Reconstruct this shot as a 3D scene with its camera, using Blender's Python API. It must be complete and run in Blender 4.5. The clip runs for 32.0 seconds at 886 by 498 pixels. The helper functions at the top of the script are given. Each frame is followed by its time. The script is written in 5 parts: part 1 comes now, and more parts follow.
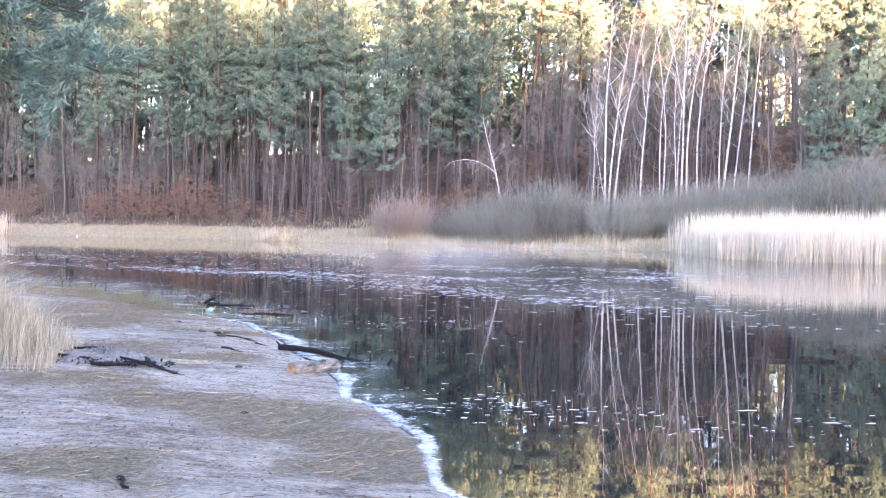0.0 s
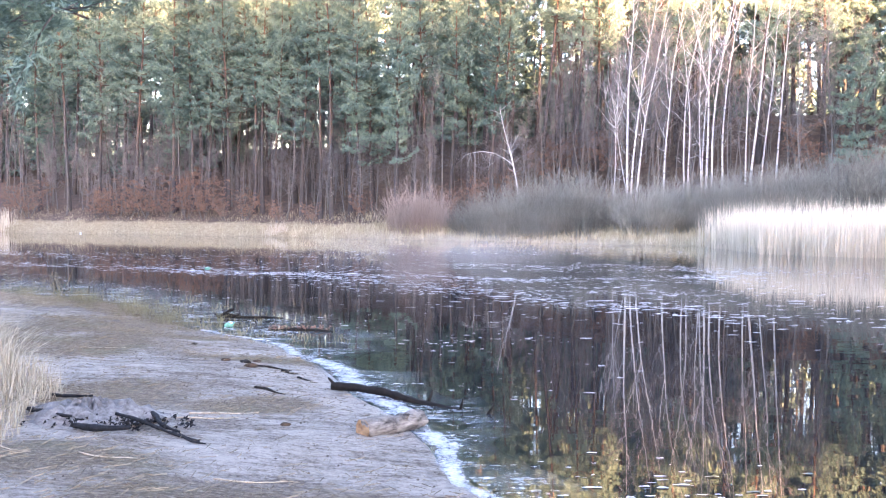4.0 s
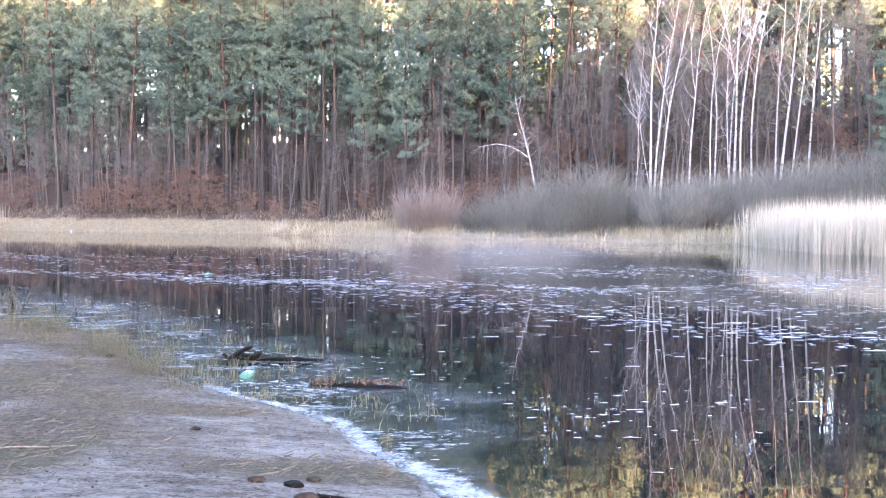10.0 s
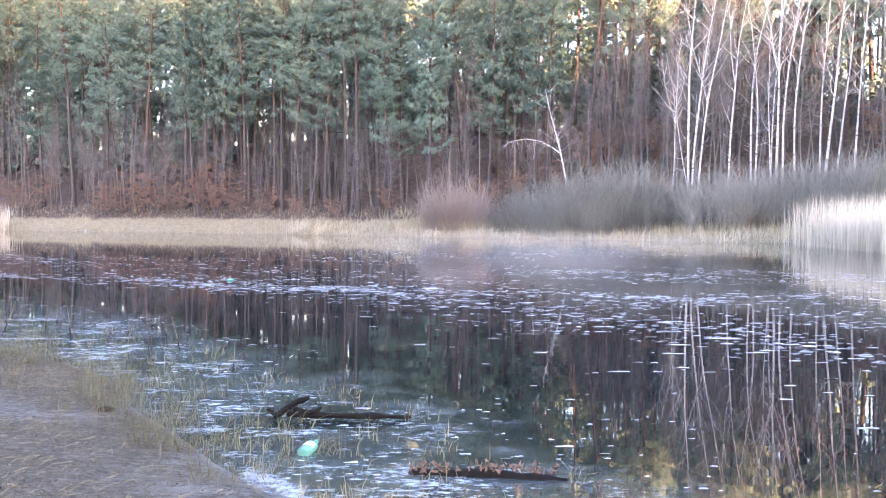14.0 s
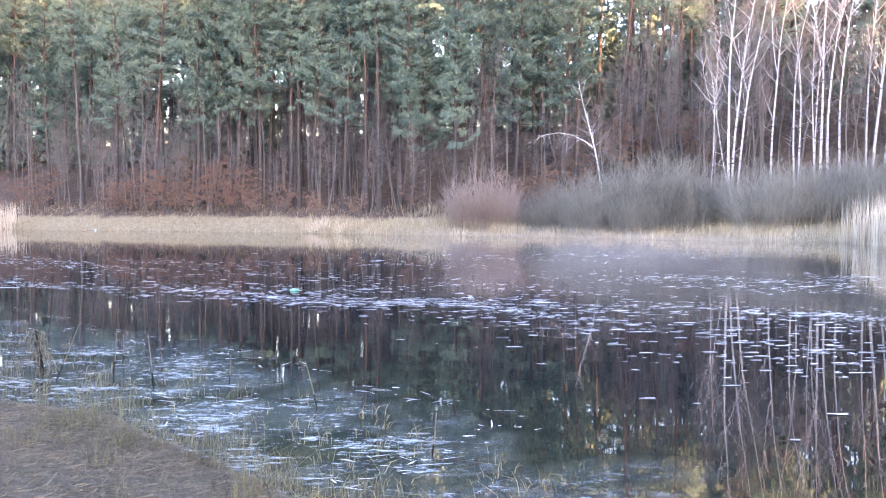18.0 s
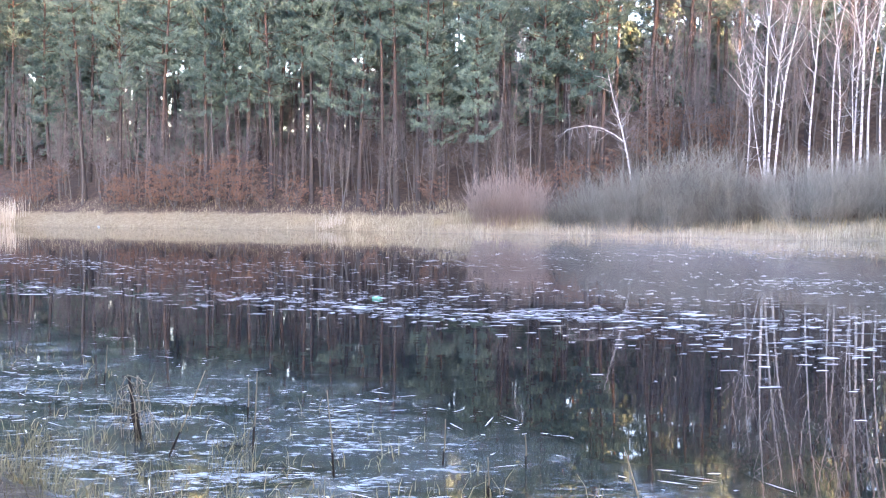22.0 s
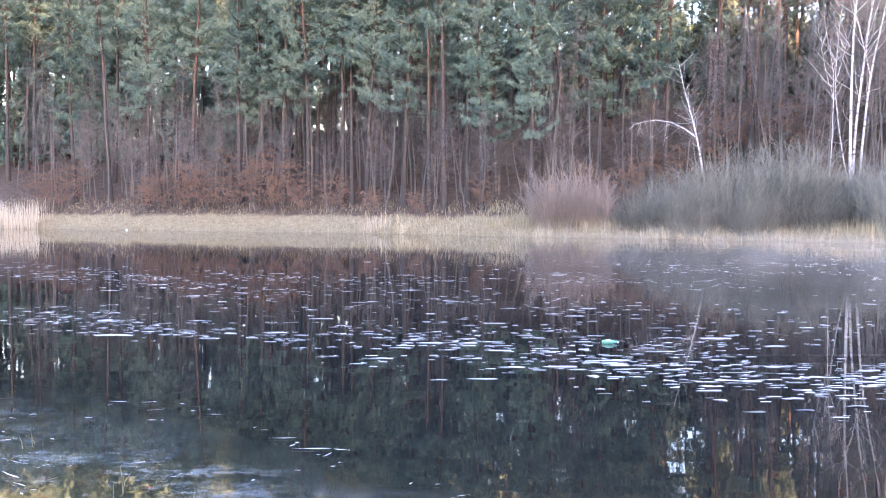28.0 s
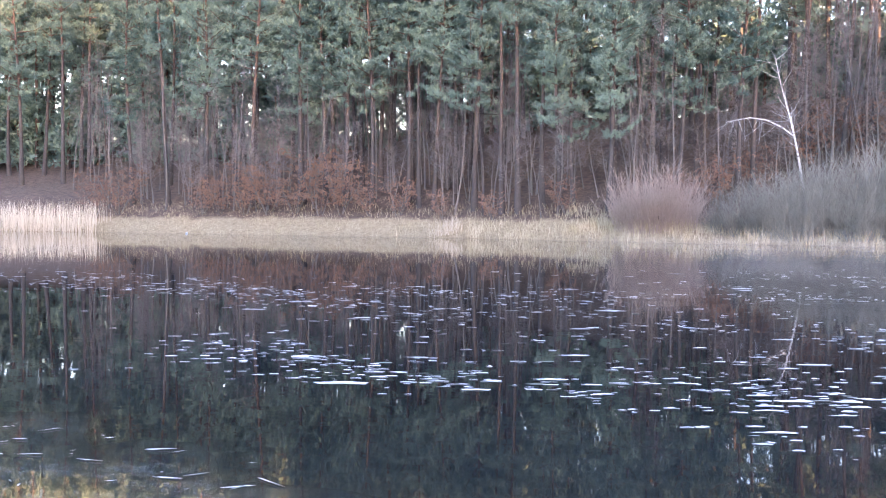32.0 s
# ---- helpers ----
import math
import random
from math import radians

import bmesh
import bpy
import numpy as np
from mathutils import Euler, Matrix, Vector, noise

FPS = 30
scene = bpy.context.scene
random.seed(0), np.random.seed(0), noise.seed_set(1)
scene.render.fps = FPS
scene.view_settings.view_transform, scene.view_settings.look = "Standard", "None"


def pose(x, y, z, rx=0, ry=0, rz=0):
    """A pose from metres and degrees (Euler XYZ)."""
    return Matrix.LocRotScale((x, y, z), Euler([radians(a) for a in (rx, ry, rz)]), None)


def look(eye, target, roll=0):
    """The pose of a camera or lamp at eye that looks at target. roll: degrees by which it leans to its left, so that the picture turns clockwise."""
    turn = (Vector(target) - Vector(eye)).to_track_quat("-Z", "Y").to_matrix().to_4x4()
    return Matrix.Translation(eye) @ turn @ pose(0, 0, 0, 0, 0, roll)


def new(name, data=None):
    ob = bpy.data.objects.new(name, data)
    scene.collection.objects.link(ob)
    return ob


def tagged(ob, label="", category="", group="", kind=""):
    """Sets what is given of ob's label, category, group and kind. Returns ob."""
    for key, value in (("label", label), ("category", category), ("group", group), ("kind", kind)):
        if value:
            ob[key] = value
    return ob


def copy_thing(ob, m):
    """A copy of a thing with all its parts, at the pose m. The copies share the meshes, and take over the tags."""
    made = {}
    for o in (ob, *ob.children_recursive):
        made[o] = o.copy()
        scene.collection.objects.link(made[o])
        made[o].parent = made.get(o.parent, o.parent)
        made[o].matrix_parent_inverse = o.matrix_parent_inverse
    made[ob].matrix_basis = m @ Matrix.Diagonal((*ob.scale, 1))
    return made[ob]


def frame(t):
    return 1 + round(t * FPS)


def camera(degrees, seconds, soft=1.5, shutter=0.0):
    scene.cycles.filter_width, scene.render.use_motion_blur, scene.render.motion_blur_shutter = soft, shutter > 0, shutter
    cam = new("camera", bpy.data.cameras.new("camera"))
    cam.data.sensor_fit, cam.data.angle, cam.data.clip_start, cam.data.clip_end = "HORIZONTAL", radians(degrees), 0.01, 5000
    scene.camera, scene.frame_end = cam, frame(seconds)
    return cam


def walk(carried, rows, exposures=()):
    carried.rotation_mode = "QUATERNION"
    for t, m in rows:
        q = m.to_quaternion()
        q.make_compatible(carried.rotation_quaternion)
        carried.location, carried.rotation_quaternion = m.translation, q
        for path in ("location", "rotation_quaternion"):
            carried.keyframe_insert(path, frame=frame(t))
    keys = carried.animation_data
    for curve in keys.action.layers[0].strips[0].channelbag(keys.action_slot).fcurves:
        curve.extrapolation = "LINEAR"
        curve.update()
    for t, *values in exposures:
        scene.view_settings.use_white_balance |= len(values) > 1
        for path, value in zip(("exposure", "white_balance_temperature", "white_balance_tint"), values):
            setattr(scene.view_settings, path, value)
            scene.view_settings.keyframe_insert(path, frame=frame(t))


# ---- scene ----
cam = camera(54.4, 32.0, 1.1)
# t, x, y, z, yaw, pitch, roll
ROWS = [
    (0, -0.001, -0.001, 1.628, 0.03, -1.53, -0.62),
    (0.5, -0.065, 0.339, 1.617, 0.03, -1.52, -0.55),
    (1, -0.153, 0.680, 1.610, 0.17, -1.66, -0.50),
    (1.5, -0.277, 1.025, 1.613, 0.55, -1.75, -0.48),
    (2, -0.430, 1.375, 1.620, 0.50, -1.76, -0.44),
    (2.5, -0.580, 1.728, 1.621, 0.58, -1.83, -0.41),
    (3, -0.726, 2.089, 1.620, 0.35, -1.90, -0.37),
    (3.5, -0.853, 2.463, 1.631, 0.41, -1.88, -0.32),
    (5.5, -1.438, 3.934, 1.602, 0.00, -1.99, -0.22),
    (6, -1.593, 4.276, 1.601, 0.14, -1.98, -0.16),
    (6.5, -1.671, 4.614, 1.604, -0.04, -2.01, -0.13),
    (7, -1.731, 4.965, 1.616, -0.05, -2.01, -0.13),
    (7.5, -1.793, 5.323, 1.620, -0.41, -2.05, -0.16),
    (8, -1.862, 5.691, 1.618, -0.05, -2.05, -0.18),
    (8.5, -1.964, 6.071, 1.614, 0.02, -2.08, -0.22),
    (9, -2.084, 6.458, 1.617, 0.19, -2.05, -0.23),
    (9.5, -2.203, 6.842, 1.621, 0.08, -2.11, -0.24),
    (10, -2.310, 7.223, 1.625, 0.12, -2.10, -0.21),
    (10.5, -2.395, 7.597, 1.619, 0.19, -2.13, -0.17),
    (11, -2.440, 7.969, 1.607, 0.34, -2.16, -0.13),
    (11.5, -2.492, 8.336, 1.589, 0.49, -2.10, -0.11),
    (12, -2.581, 8.702, 1.571, 0.41, -2.15, -0.10),
    (12.5, -2.729, 9.073, 1.562, 0.65, -2.21, -0.09),
    (13, -2.888, 9.458, 1.566, 0.69, -2.24, -0.07),
    (13.5, -3.095, 9.846, 1.571, 1.04, -2.15, -0.07),
    (14, -3.301, 10.236, 1.570, 1.11, -2.16, -0.07),
    (14.5, -3.516, 10.622, 1.562, 1.30, -2.21, -0.07),
    (16.5, -4.824, 12.068, 1.579, 0.88, -2.36, -0.12),
    (17, -5.015, 12.461, 1.587, 0.86, -2.35, -0.08),
    (17.5, -5.211, 12.853, 1.596, 1.06, -2.37, -0.04),
    (18, -5.415, 13.244, 1.610, 1.19, -2.35, 0.01),
    (18.5, -5.647, 13.622, 1.617, 1.39, -2.36, 0.01),
    (19, -5.912, 13.989, 1.618, 1.17, -2.38, -0.00),
    (19.5, -6.187, 14.353, 1.616, 1.14, -2.37, -0.02),
    (20, -6.471, 14.713, 1.606, 1.01, -2.37, -0.03),
    (20.5, -6.748, 15.067, 1.585, 1.24, -2.36, -0.05),
    (21, -7.026, 15.414, 1.548, 1.41, -2.45, -0.09),
    (21.5, -7.270, 15.773, 1.525, 1.19, -2.49, -0.11),
    (22, -7.531, 16.149, 1.529, 0.83, -2.52, -0.09),
    (22.5, -7.782, 16.539, 1.548, 0.43, -2.52, -0.04),
    (23, -8.068, 16.932, 1.573, 0.15, -2.50, 0.02),
    (23.5, -8.331, 17.324, 1.593, 0.00, -2.47, 0.07),
    (24, -8.522, 17.709, 1.602, 0.29, -2.44, 0.12),
    (24.5, -8.678, 18.088, 1.603, 0.43, -2.49, 0.14),
    (25, -8.829, 18.465, 1.601, 0.59, -2.52, 0.14),
    (25.5, -8.995, 18.840, 1.597, 0.70, -2.61, 0.13),
    (27.5, -10.259, 20.322, 1.584, 1.52, -2.53, 0.02),
    (28, -10.615, 20.685, 1.584, 1.64, -2.47, 0.03),
    (28.5, -10.972, 21.044, 1.584, 1.60, -2.49, 0.05),
    (29, -11.333, 21.402, 1.585, 1.81, -2.49, 0.07),
    (29.5, -11.697, 21.757, 1.586, 1.77, -2.50, 0.09),
    (30, -12.067, 22.107, 1.588, 1.90, -2.51, 0.09),
    (30.5, -12.448, 22.449, 1.592, 2.22, -2.50, 0.08),
    (31, -12.836, 22.784, 1.597, 2.95, -2.42, 0.04),
    (31.5, -13.229, 23.113, 1.602, 3.41, -2.39, 0.00),
    (32, -13.623, 23.439, 1.608, 3.87, -2.29, -0.04),
]
walk(cam, [(t, pose(x, y, z, 90.05 + pitch, roll - 0.2, yaw)) for t, x, y, z, yaw, pitch, roll in ROWS], [(0, 4.34, 6400, 41), (32, 4.24, 6400, 41)])

# ---- light ----
SUN_UP, SUN_FROM = radians(4.0), radians(165)  # elevation; bearing from north over east, behind the viewer
world = bpy.data.worlds.new("winter_sky")
scene.world = world
world.use_nodes = True
sky = world.node_tree.nodes.new("ShaderNodeTexSky")
sky.sky_type, sky.sun_disc, sky.sun_elevation, sky.sun_rotation = "NISHITA", False, SUN_UP, SUN_FROM
sky.ozone_density, sky.dust_density = 1.6, 0.6
world.node_tree.links.new(sky.outputs[0], world.node_tree.nodes["Background"].inputs[0])
world.node_tree.nodes["Background"].inputs[1].default_value = 0.15
lamp = bpy.data.lights.new("sun", "SUN")
lamp.energy, lamp.angle, lamp.color = 4.4, radians(0.5), (1.0, 0.66, 0.32)
sun_dir = Vector((math.sin(SUN_FROM) * math.cos(SUN_UP), math.cos(SUN_FROM) * math.cos(SUN_UP), math.sin(SUN_UP)))
new("sun", lamp).matrix_world = look(sun_dir * 200, (0, 0, 0))

# ---- materials ----
def nodes_of(name):
    m = bpy.data.materials.new(name)
    m.use_nodes = True
    nt = m.node_tree
    return m, nt, nt.nodes["Principled BSDF"]


def ramp(nt, fac, stops):
    r = nt.nodes.new("ShaderNodeValToRGB")
    el = r.color_ramp.elements
    while len(el) < len(stops):
        el.new(0.5)
    for e, (p, c) in zip(el, stops):
        e.position, e.color = p, (*c, 1)
    nt.links.new(fac, r.inputs[0])
    return r.outputs[0]


def noise_tex(nt, scale, detail=4, rough=0.6, vec=None, stretch=None):
    n = nt.nodes.new("ShaderNodeTexNoise")
    n.inputs["Scale"].default_value, n.inputs["Detail"].default_value, n.inputs["Roughness"].default_value = scale, detail, rough
    if vec is None:
        vec = nt.nodes.new("ShaderNodeTexCoord").outputs["Object"]
    if stretch:
        mp = nt.nodes.new("ShaderNodeMapping")
        mp.inputs["Scale"].default_value = stretch
        nt.links.new(vec, mp.inputs[0])
        vec = mp.outputs[0]
    nt.links.new(vec, n.inputs["Vector"])
    return n.outputs["Fac"]


def mix(nt, fac, a, b, kind="MIX"):
    n = nt.nodes.new("ShaderNodeMix")
    n.data_type, n.blend_type = "RGBA", kind
    for sock, v in ((n.inputs[0], fac), (n.inputs[6], a), (n.inputs[7], b)):
        if isinstance(v, (int, float)):
            sock.default_value = v
        elif isinstance(v, tuple):
            sock.default_value = (*v, 1)
        else:
            nt.links.new(v, sock)
    return n.outputs[2]


def calc(nt, op, a, b=0.0, clamp=False):
    n = nt.nodes.new("ShaderNodeMath")
    n.operation, n.use_clamp = op, clamp
    for sock, v in zip(n.inputs, (a, b)):
        if isinstance(v, (int, float)):
            sock.default_value = v
        else:
            nt.links.new(v, sock)
    return n.outputs[0]


def bump(nt, bsdf, height, strength, dist):
    b = nt.nodes.new("ShaderNodeBump")
    b.inputs["Strength"].default_value, b.inputs["Distance"].default_value = strength, dist
    nt.links.new(height, b.inputs["Height"])
    nt.links.new(b.outputs[0], bsdf.inputs["Normal"])


def plant_mat(name, dark, light, rough=0.7, tip=None, by_height=None):
    """Leaves, needles and blades: colour varies from piece to piece and from plant to plant."""
    m, nt, bsdf = nodes_of(name)
    geo = nt.nodes.new("ShaderNodeNewGeometry")
    info = nt.nodes.new("ShaderNodeObjectInfo")
    own = 0.6 if tip else 0.4
    f = calc(nt, "ADD", calc(nt, "MULTIPLY", geo.outputs["Random Per Island"], 1 - own), calc(nt, "MULTIPLY", info.outputs["Random"], own))
    col = ramp(nt, f, [(0.05, dark), (0.95, light)])
    if tip:
        big = noise_tex(nt, 0.9, 2)
        col = mix(nt, ramp(nt, big, [(0.45, (0, 0, 0)), (0.7, (1, 1, 1))]), col, tip)
    nt.links.new(col, bsdf.inputs["Base Color"])
    bsdf.inputs["Roughness"].default_value = rough
    bsdf.inputs["Specular IOR Level"].default_value = 0.25
    return m


def bark_mat(name, low, high, spots, height=9.0, scale=6.0, stretch=(6, 6, 1), cut=(0.42, 0.6)):
    """Bark that changes from the rough foot of the trunk to the upper bole, with plates and stains."""
    m, nt, bsdf = nodes_of(name)
    tc = nt.nodes.new("ShaderNodeTexCoord").outputs["Object"]
    sep = nt.nodes.new("ShaderNodeSeparateXYZ")
    nt.links.new(tc, sep.inputs[0])
    info = nt.nodes.new("ShaderNodeObjectInfo")
    h = calc(nt, "MULTIPLY", sep.outputs[2], 1 / height)
    h = calc(nt, "ADD", h, calc(nt, "MULTIPLY", calc(nt, "SUBTRACT", info.outputs["Random"], 0.5), 0.35))
    base = ramp(nt, h, [(0.3, low), (0.95, high)])
    n = noise_tex(nt, scale, 6, 0.7, tc, stretch)
    col = mix(nt, ramp(nt, n, [(cut[0], (1, 1, 1)), (cut[1], (0, 0, 0))]), base, spots)
    col = mix(nt, 0.35, col, ramp(nt, noise_tex(nt, 1.3, 3, 0.6, tc), [(0.3, (0.25, 0.25, 0.25)), (0.75, (1, 1, 1))]), "MULTIPLY")
    nt.links.new(col, bsdf.inputs["Base Color"])
    bsdf.inputs["Roughness"].default_value = 0.9
    bump(nt, bsdf, n, 0.7, 0.03)
    return m


def water_mat():
    m, nt, bsdf = nodes_of("pond_water")
    tc = nt.nodes.new("ShaderNodeTexCoord").outputs["Object"]
    murk = noise_tex(nt, 0.25, 3, 0.5, tc)
    deep = ramp(nt, murk, [(0.3, (0.006, 0.008, 0.01)), (0.7, (0.012, 0.016, 0.019))])
    weed = ramp(nt, noise_tex(nt, 2.6, 5, 0.65, tc), [(0.36, (0.012, 0.018, 0.014)), (0.52, (0.026, 0.037, 0.025)), (0.68, (0.062, 0.07, 0.04))])
    att = nt.nodes.new("ShaderNodeAttribute")
    att.attribute_name = "shallow"
    nt.links.new(mix(nt, att.outputs["Fac"], deep, weed), bsdf.inputs["Base Color"])
    bsdf.inputs["Roughness"].default_value = 0.015
    bsdf.inputs["IOR"].default_value = 1.333
    n1 = noise_tex(nt, 1.0, 2, 0.5, tc, (0.5, 2.4, 1))
    n2 = noise_tex(nt, 0.16, 2, 0.5, tc, (1, 2.0, 1))
    h = calc(nt, "MULTIPLY", n1, calc(nt, "ADD", n2, 0.1))
    bump(nt, bsdf, h, 0.04, 0.05)
    return m


def ground_mat():
    """Shore mud with hoarfrost and litter; needle litter on the wooded slope."""
    m, nt, bsdf = nodes_of("shore_and_forest_ground")
    geo = nt.nodes.new("ShaderNodeNewGeometry").outputs["Position"]
    sep = nt.nodes.new("ShaderNodeSeparateXYZ")
    nt.links.new(geo, sep.inputs[0])
    grain = noise_tex(nt, 34, 6, 0.8, geo, (0.7, 1.0, 1))
    clod = noise_tex(nt, 9, 7, 0.8, geo, (0.7, 1.2, 1))
    mud = ramp(nt, grain, [(0.36, (0.065, 0.05, 0.04)), (0.64, (0.36, 0.285, 0.22))])
    lie = noise_tex(nt, 5.5, 7, 0.75, geo, (0.4, 1.5, 1))
    n_frost = calc(nt, "ADD", calc(nt, "ADD", calc(nt, "MULTIPLY", lie, 0.48), calc(nt, "MULTIPLY", clod, 0.3)), calc(nt, "MULTIPLY", grain, 0.32))
    n_frost = calc(nt, "ADD", n_frost, calc(nt, "MULTIPLY", noise_tex(nt, 0.9, 4, 0.6, geo, (0.8, 1.3, 1)), 0.3))
    frost = ramp(nt, n_frost, [(0.62, (0, 0, 0)), (0.78, (1, 1, 1))])
    col = mix(nt, calc(nt, "MULTIPLY", frost, 0.85), mud, (0.68, 0.615, 0.54))
    att = nt.nodes.new("ShaderNodeAttribute")
    att.attribute_name = "litter"
    straw = ramp(nt, calc(nt, "ADD", calc(nt, "MULTIPLY", att.outputs["Fac"], 0.6), calc(nt, "MULTIPLY", noise_tex(nt, 7, 6, 0.8, geo, (0.6, 1.5, 1)), 0.7)), [(0.5, (0, 0, 0)), (0.68, (1, 1, 1))])
    speck = ramp(nt, noise_tex(nt, 38, 5, 0.8, geo, (0.4, 1.3, 1)), [(0.36, (0.055, 0.04, 0.027)), (0.52, (0.22, 0.165, 0.105)), (0.66, (0.52, 0.44, 0.33))])
    moss = ramp(nt, noise_tex(nt, 1.4, 4, 0.6, geo), [(0.5, (0, 0, 0)), (0.64, (0.5, 0.5, 0.5))])
    speck = mix(nt, moss, speck, (0.16, 0.165, 0.075))
    col = mix(nt, calc(nt, "MULTIPLY", straw, 0.9), col, speck)
    peat = ramp(nt, calc(nt, "ADD", calc(nt, "MULTIPLY", noise_tex(nt, 9, 7, 0.8, geo, (0.5, 1.3, 1)), 0.6), calc(nt, "MULTIPLY", grain, 0.4)), [(0.4, (0.03, 0.021, 0.015)), (0.52, (0.14, 0.1, 0.07)), (0.62, (0.4, 0.33, 0.26))])
    bog = calc(nt, "SUBTRACT", calc(nt, "ADD", calc(nt, "MULTIPLY", sep.outputs[1], 0.14), calc(nt, "MULTIPLY", noise_tex(nt, 1.3, 6, 0.75, geo), 3.0)), 3.3, True)
    col = mix(nt, calc(nt, "MULTIPLY", bog, 0.8), col, peat)
    litter = ramp(nt, noise_tex(nt, 2.2, 8, 0.75, geo), [(0.3, (0.056, 0.042, 0.035)), (0.5, (0.135, 0.093, 0.071)), (0.72, (0.26, 0.18, 0.135))])
    meadow = ramp(nt, noise_tex(nt, 3, 6, 0.7, geo), [(0.3, (0.25, 0.19, 0.11)), (0.7, (0.5, 0.41, 0.27))])
    far = calc(nt, "GREATER_THAN", sep.outputs[1], 40.0)
    edge = calc(nt, "ADD", sep.outputs[2], calc(nt, "MULTIPLY", noise_tex(nt, 0.4, 3, 0.6, geo), 1.0))
    slope = ramp(nt, calc(nt, "MULTIPLY", edge, 0.4), [(0.66, (0, 0, 0)), (0.78, (1, 1, 1))])
    col = mix(nt, far, col, mix(nt, slope, meadow, litter))
    nt.links.new(col, bsdf.inputs["Base Color"])
    bsdf.inputs["Roughness"].default_value = 0.9
    bump(nt, bsdf, calc(nt, "ADD", grain, calc(nt, "MULTIPLY", clod, 2.0)), 1.0, 0.05)
    return m


M_GROUND, M_WATER = ground_mat(), water_mat()
M_PINE_BARK = bark_mat("pine_bark", (0.118, 0.106, 0.102), (0.31, 0.18, 0.118), (0.075, 0.063, 0.058), 15.0)
M_BIRCH_BARK = bark_mat("birch_bark", (0.7, 0.68, 0.67), (0.84, 0.82, 0.81), (0.12, 0.11, 0.1), 6.0, 2.2, (1.5, 1.5, 2.6), (0.36, 0.5))
M_GREY_BARK = bark_mat("grey_bark", (0.26, 0.24, 0.225), (0.36, 0.33, 0.31), (0.15, 0.135, 0.125))
M_TWIG = plant_mat("bare_twigs", (0.2, 0.18, 0.172), (0.4, 0.36, 0.345))
M_BIRCH_TWIG = plant_mat("birch_twigs", (0.25, 0.21, 0.2), (0.48, 0.41, 0.395))
M_NEEDLE = plant_mat("pine_needles", (0.06, 0.115, 0.105), (0.27, 0.375, 0.3), 0.75, (0.27, 0.36, 0.26))
M_OAK = plant_mat("russet_leaves", (0.165, 0.093, 0.067), (0.37, 0.22, 0.155))
M_WILLOW = plant_mat("willow_stems", (0.12, 0.12, 0.1), (0.42, 0.41, 0.36))
M_REED = plant_mat("reed", (0.5, 0.42, 0.31), (0.84, 0.74, 0.6))
M_GRASS = plant_mat("dry_grass", (0.36, 0.29, 0.18), (0.76, 0.66, 0.48), 0.7, (0.46, 0.39, 0.23))


# ---- mesh helpers ----
rng = np.random.default_rng(7)


def mesh_of(name, V, F, mat, smooth=False):
    """A mesh from arrays of vertices and of triangles or quads."""
    V, F = np.asarray(V, np.float32).reshape(-1, 3), np.asarray(F, np.int32)
    k = F.shape[1]
    me = bpy.data.meshes.new(name)
    me.vertices.add(len(V))
    me.vertices.foreach_set("co", V.ravel())
    me.loops.add(F.size)
    me.loops.foreach_set("vertex_index", F.ravel())
    me.polygons.add(len(F))
    me.polygons.foreach_set("loop_start", np.arange(0, F.size, k, dtype=np.int32))
    if smooth:
        me.polygons.foreach_set("use_smooth", np.ones(len(F), bool))
    me.update(calc_edges=True)
    me.materials.append(mat)
    return me


def tubes(paths, sides=5):
    """Joins tapered tubes; each path is (points, radii)."""
    V, F, at = [], [], 0
    ang = np.arange(sides) * 2 * np.pi / sides
    ring = np.stack([np.cos(ang), np.sin(ang)], 1)
    for pts, rad in paths:
        pts, rad = np.asarray(pts, float), np.asarray(rad, float)
        n = len(pts)
        d = np.gradient(pts, axis=0)
        d /= np.linalg.norm(d, axis=1)[:, None] + 1e-9
        ref = np.where(np.abs(d[:, 2:3]) > 0.9, [[1.0, 0, 0]], [[0, 0, 1.0]])
        a = np.cross(d, ref)
        a /= np.linalg.norm(a, axis=1)[:, None] + 1e-9
        b = np.cross(d, a)
        v = pts[:, None] + rad[:, None, None] * (ring[None, :, :1] * a[:, None] + ring[None, :, 1:] * b[:, None])
        V.append(v.reshape(-1, 3))
        i = np.arange((n - 1) * sides).reshape(n - 1, sides)
        j = (np.arange(sides) + 1) % sides
        f = np.stack([i, i[:, j], i[:, j] + sides, i + sides], 2).reshape(-1, 4)
        F.append(f + at)
        at += n * sides
    return np.concatenate(V), np.concatenate(F)


def sprays(base, way, n, length, width, r, spread=0.8):
    """n thin triangles round each base point, leaning to way: needles, leaves or blades."""
    base, way = np.repeat(base, n, 0), np.repeat(way, n, 0)
    d = way + spread * r.normal(size=base.shape)
    d /= np.linalg.norm(d, axis=1)[:, None] + 1e-9
    L = length * r.uniform(0.6, 1.3, (len(base), 1))
    side = np.cross(d, r.normal(size=base.shape))
    side /= np.linalg.norm(side, axis=1)[:, None] + 1e-9
    b = base + 0.25 * length * r.normal(size=base.shape)
    w = width * r.uniform(0.6, 1.4, (len(base), 1))
    V = np.stack([b - side * w, b + side * w, b + d * L], 1).reshape(-1, 3)
    return V, np.arange(len(V)).reshape(-1, 3)


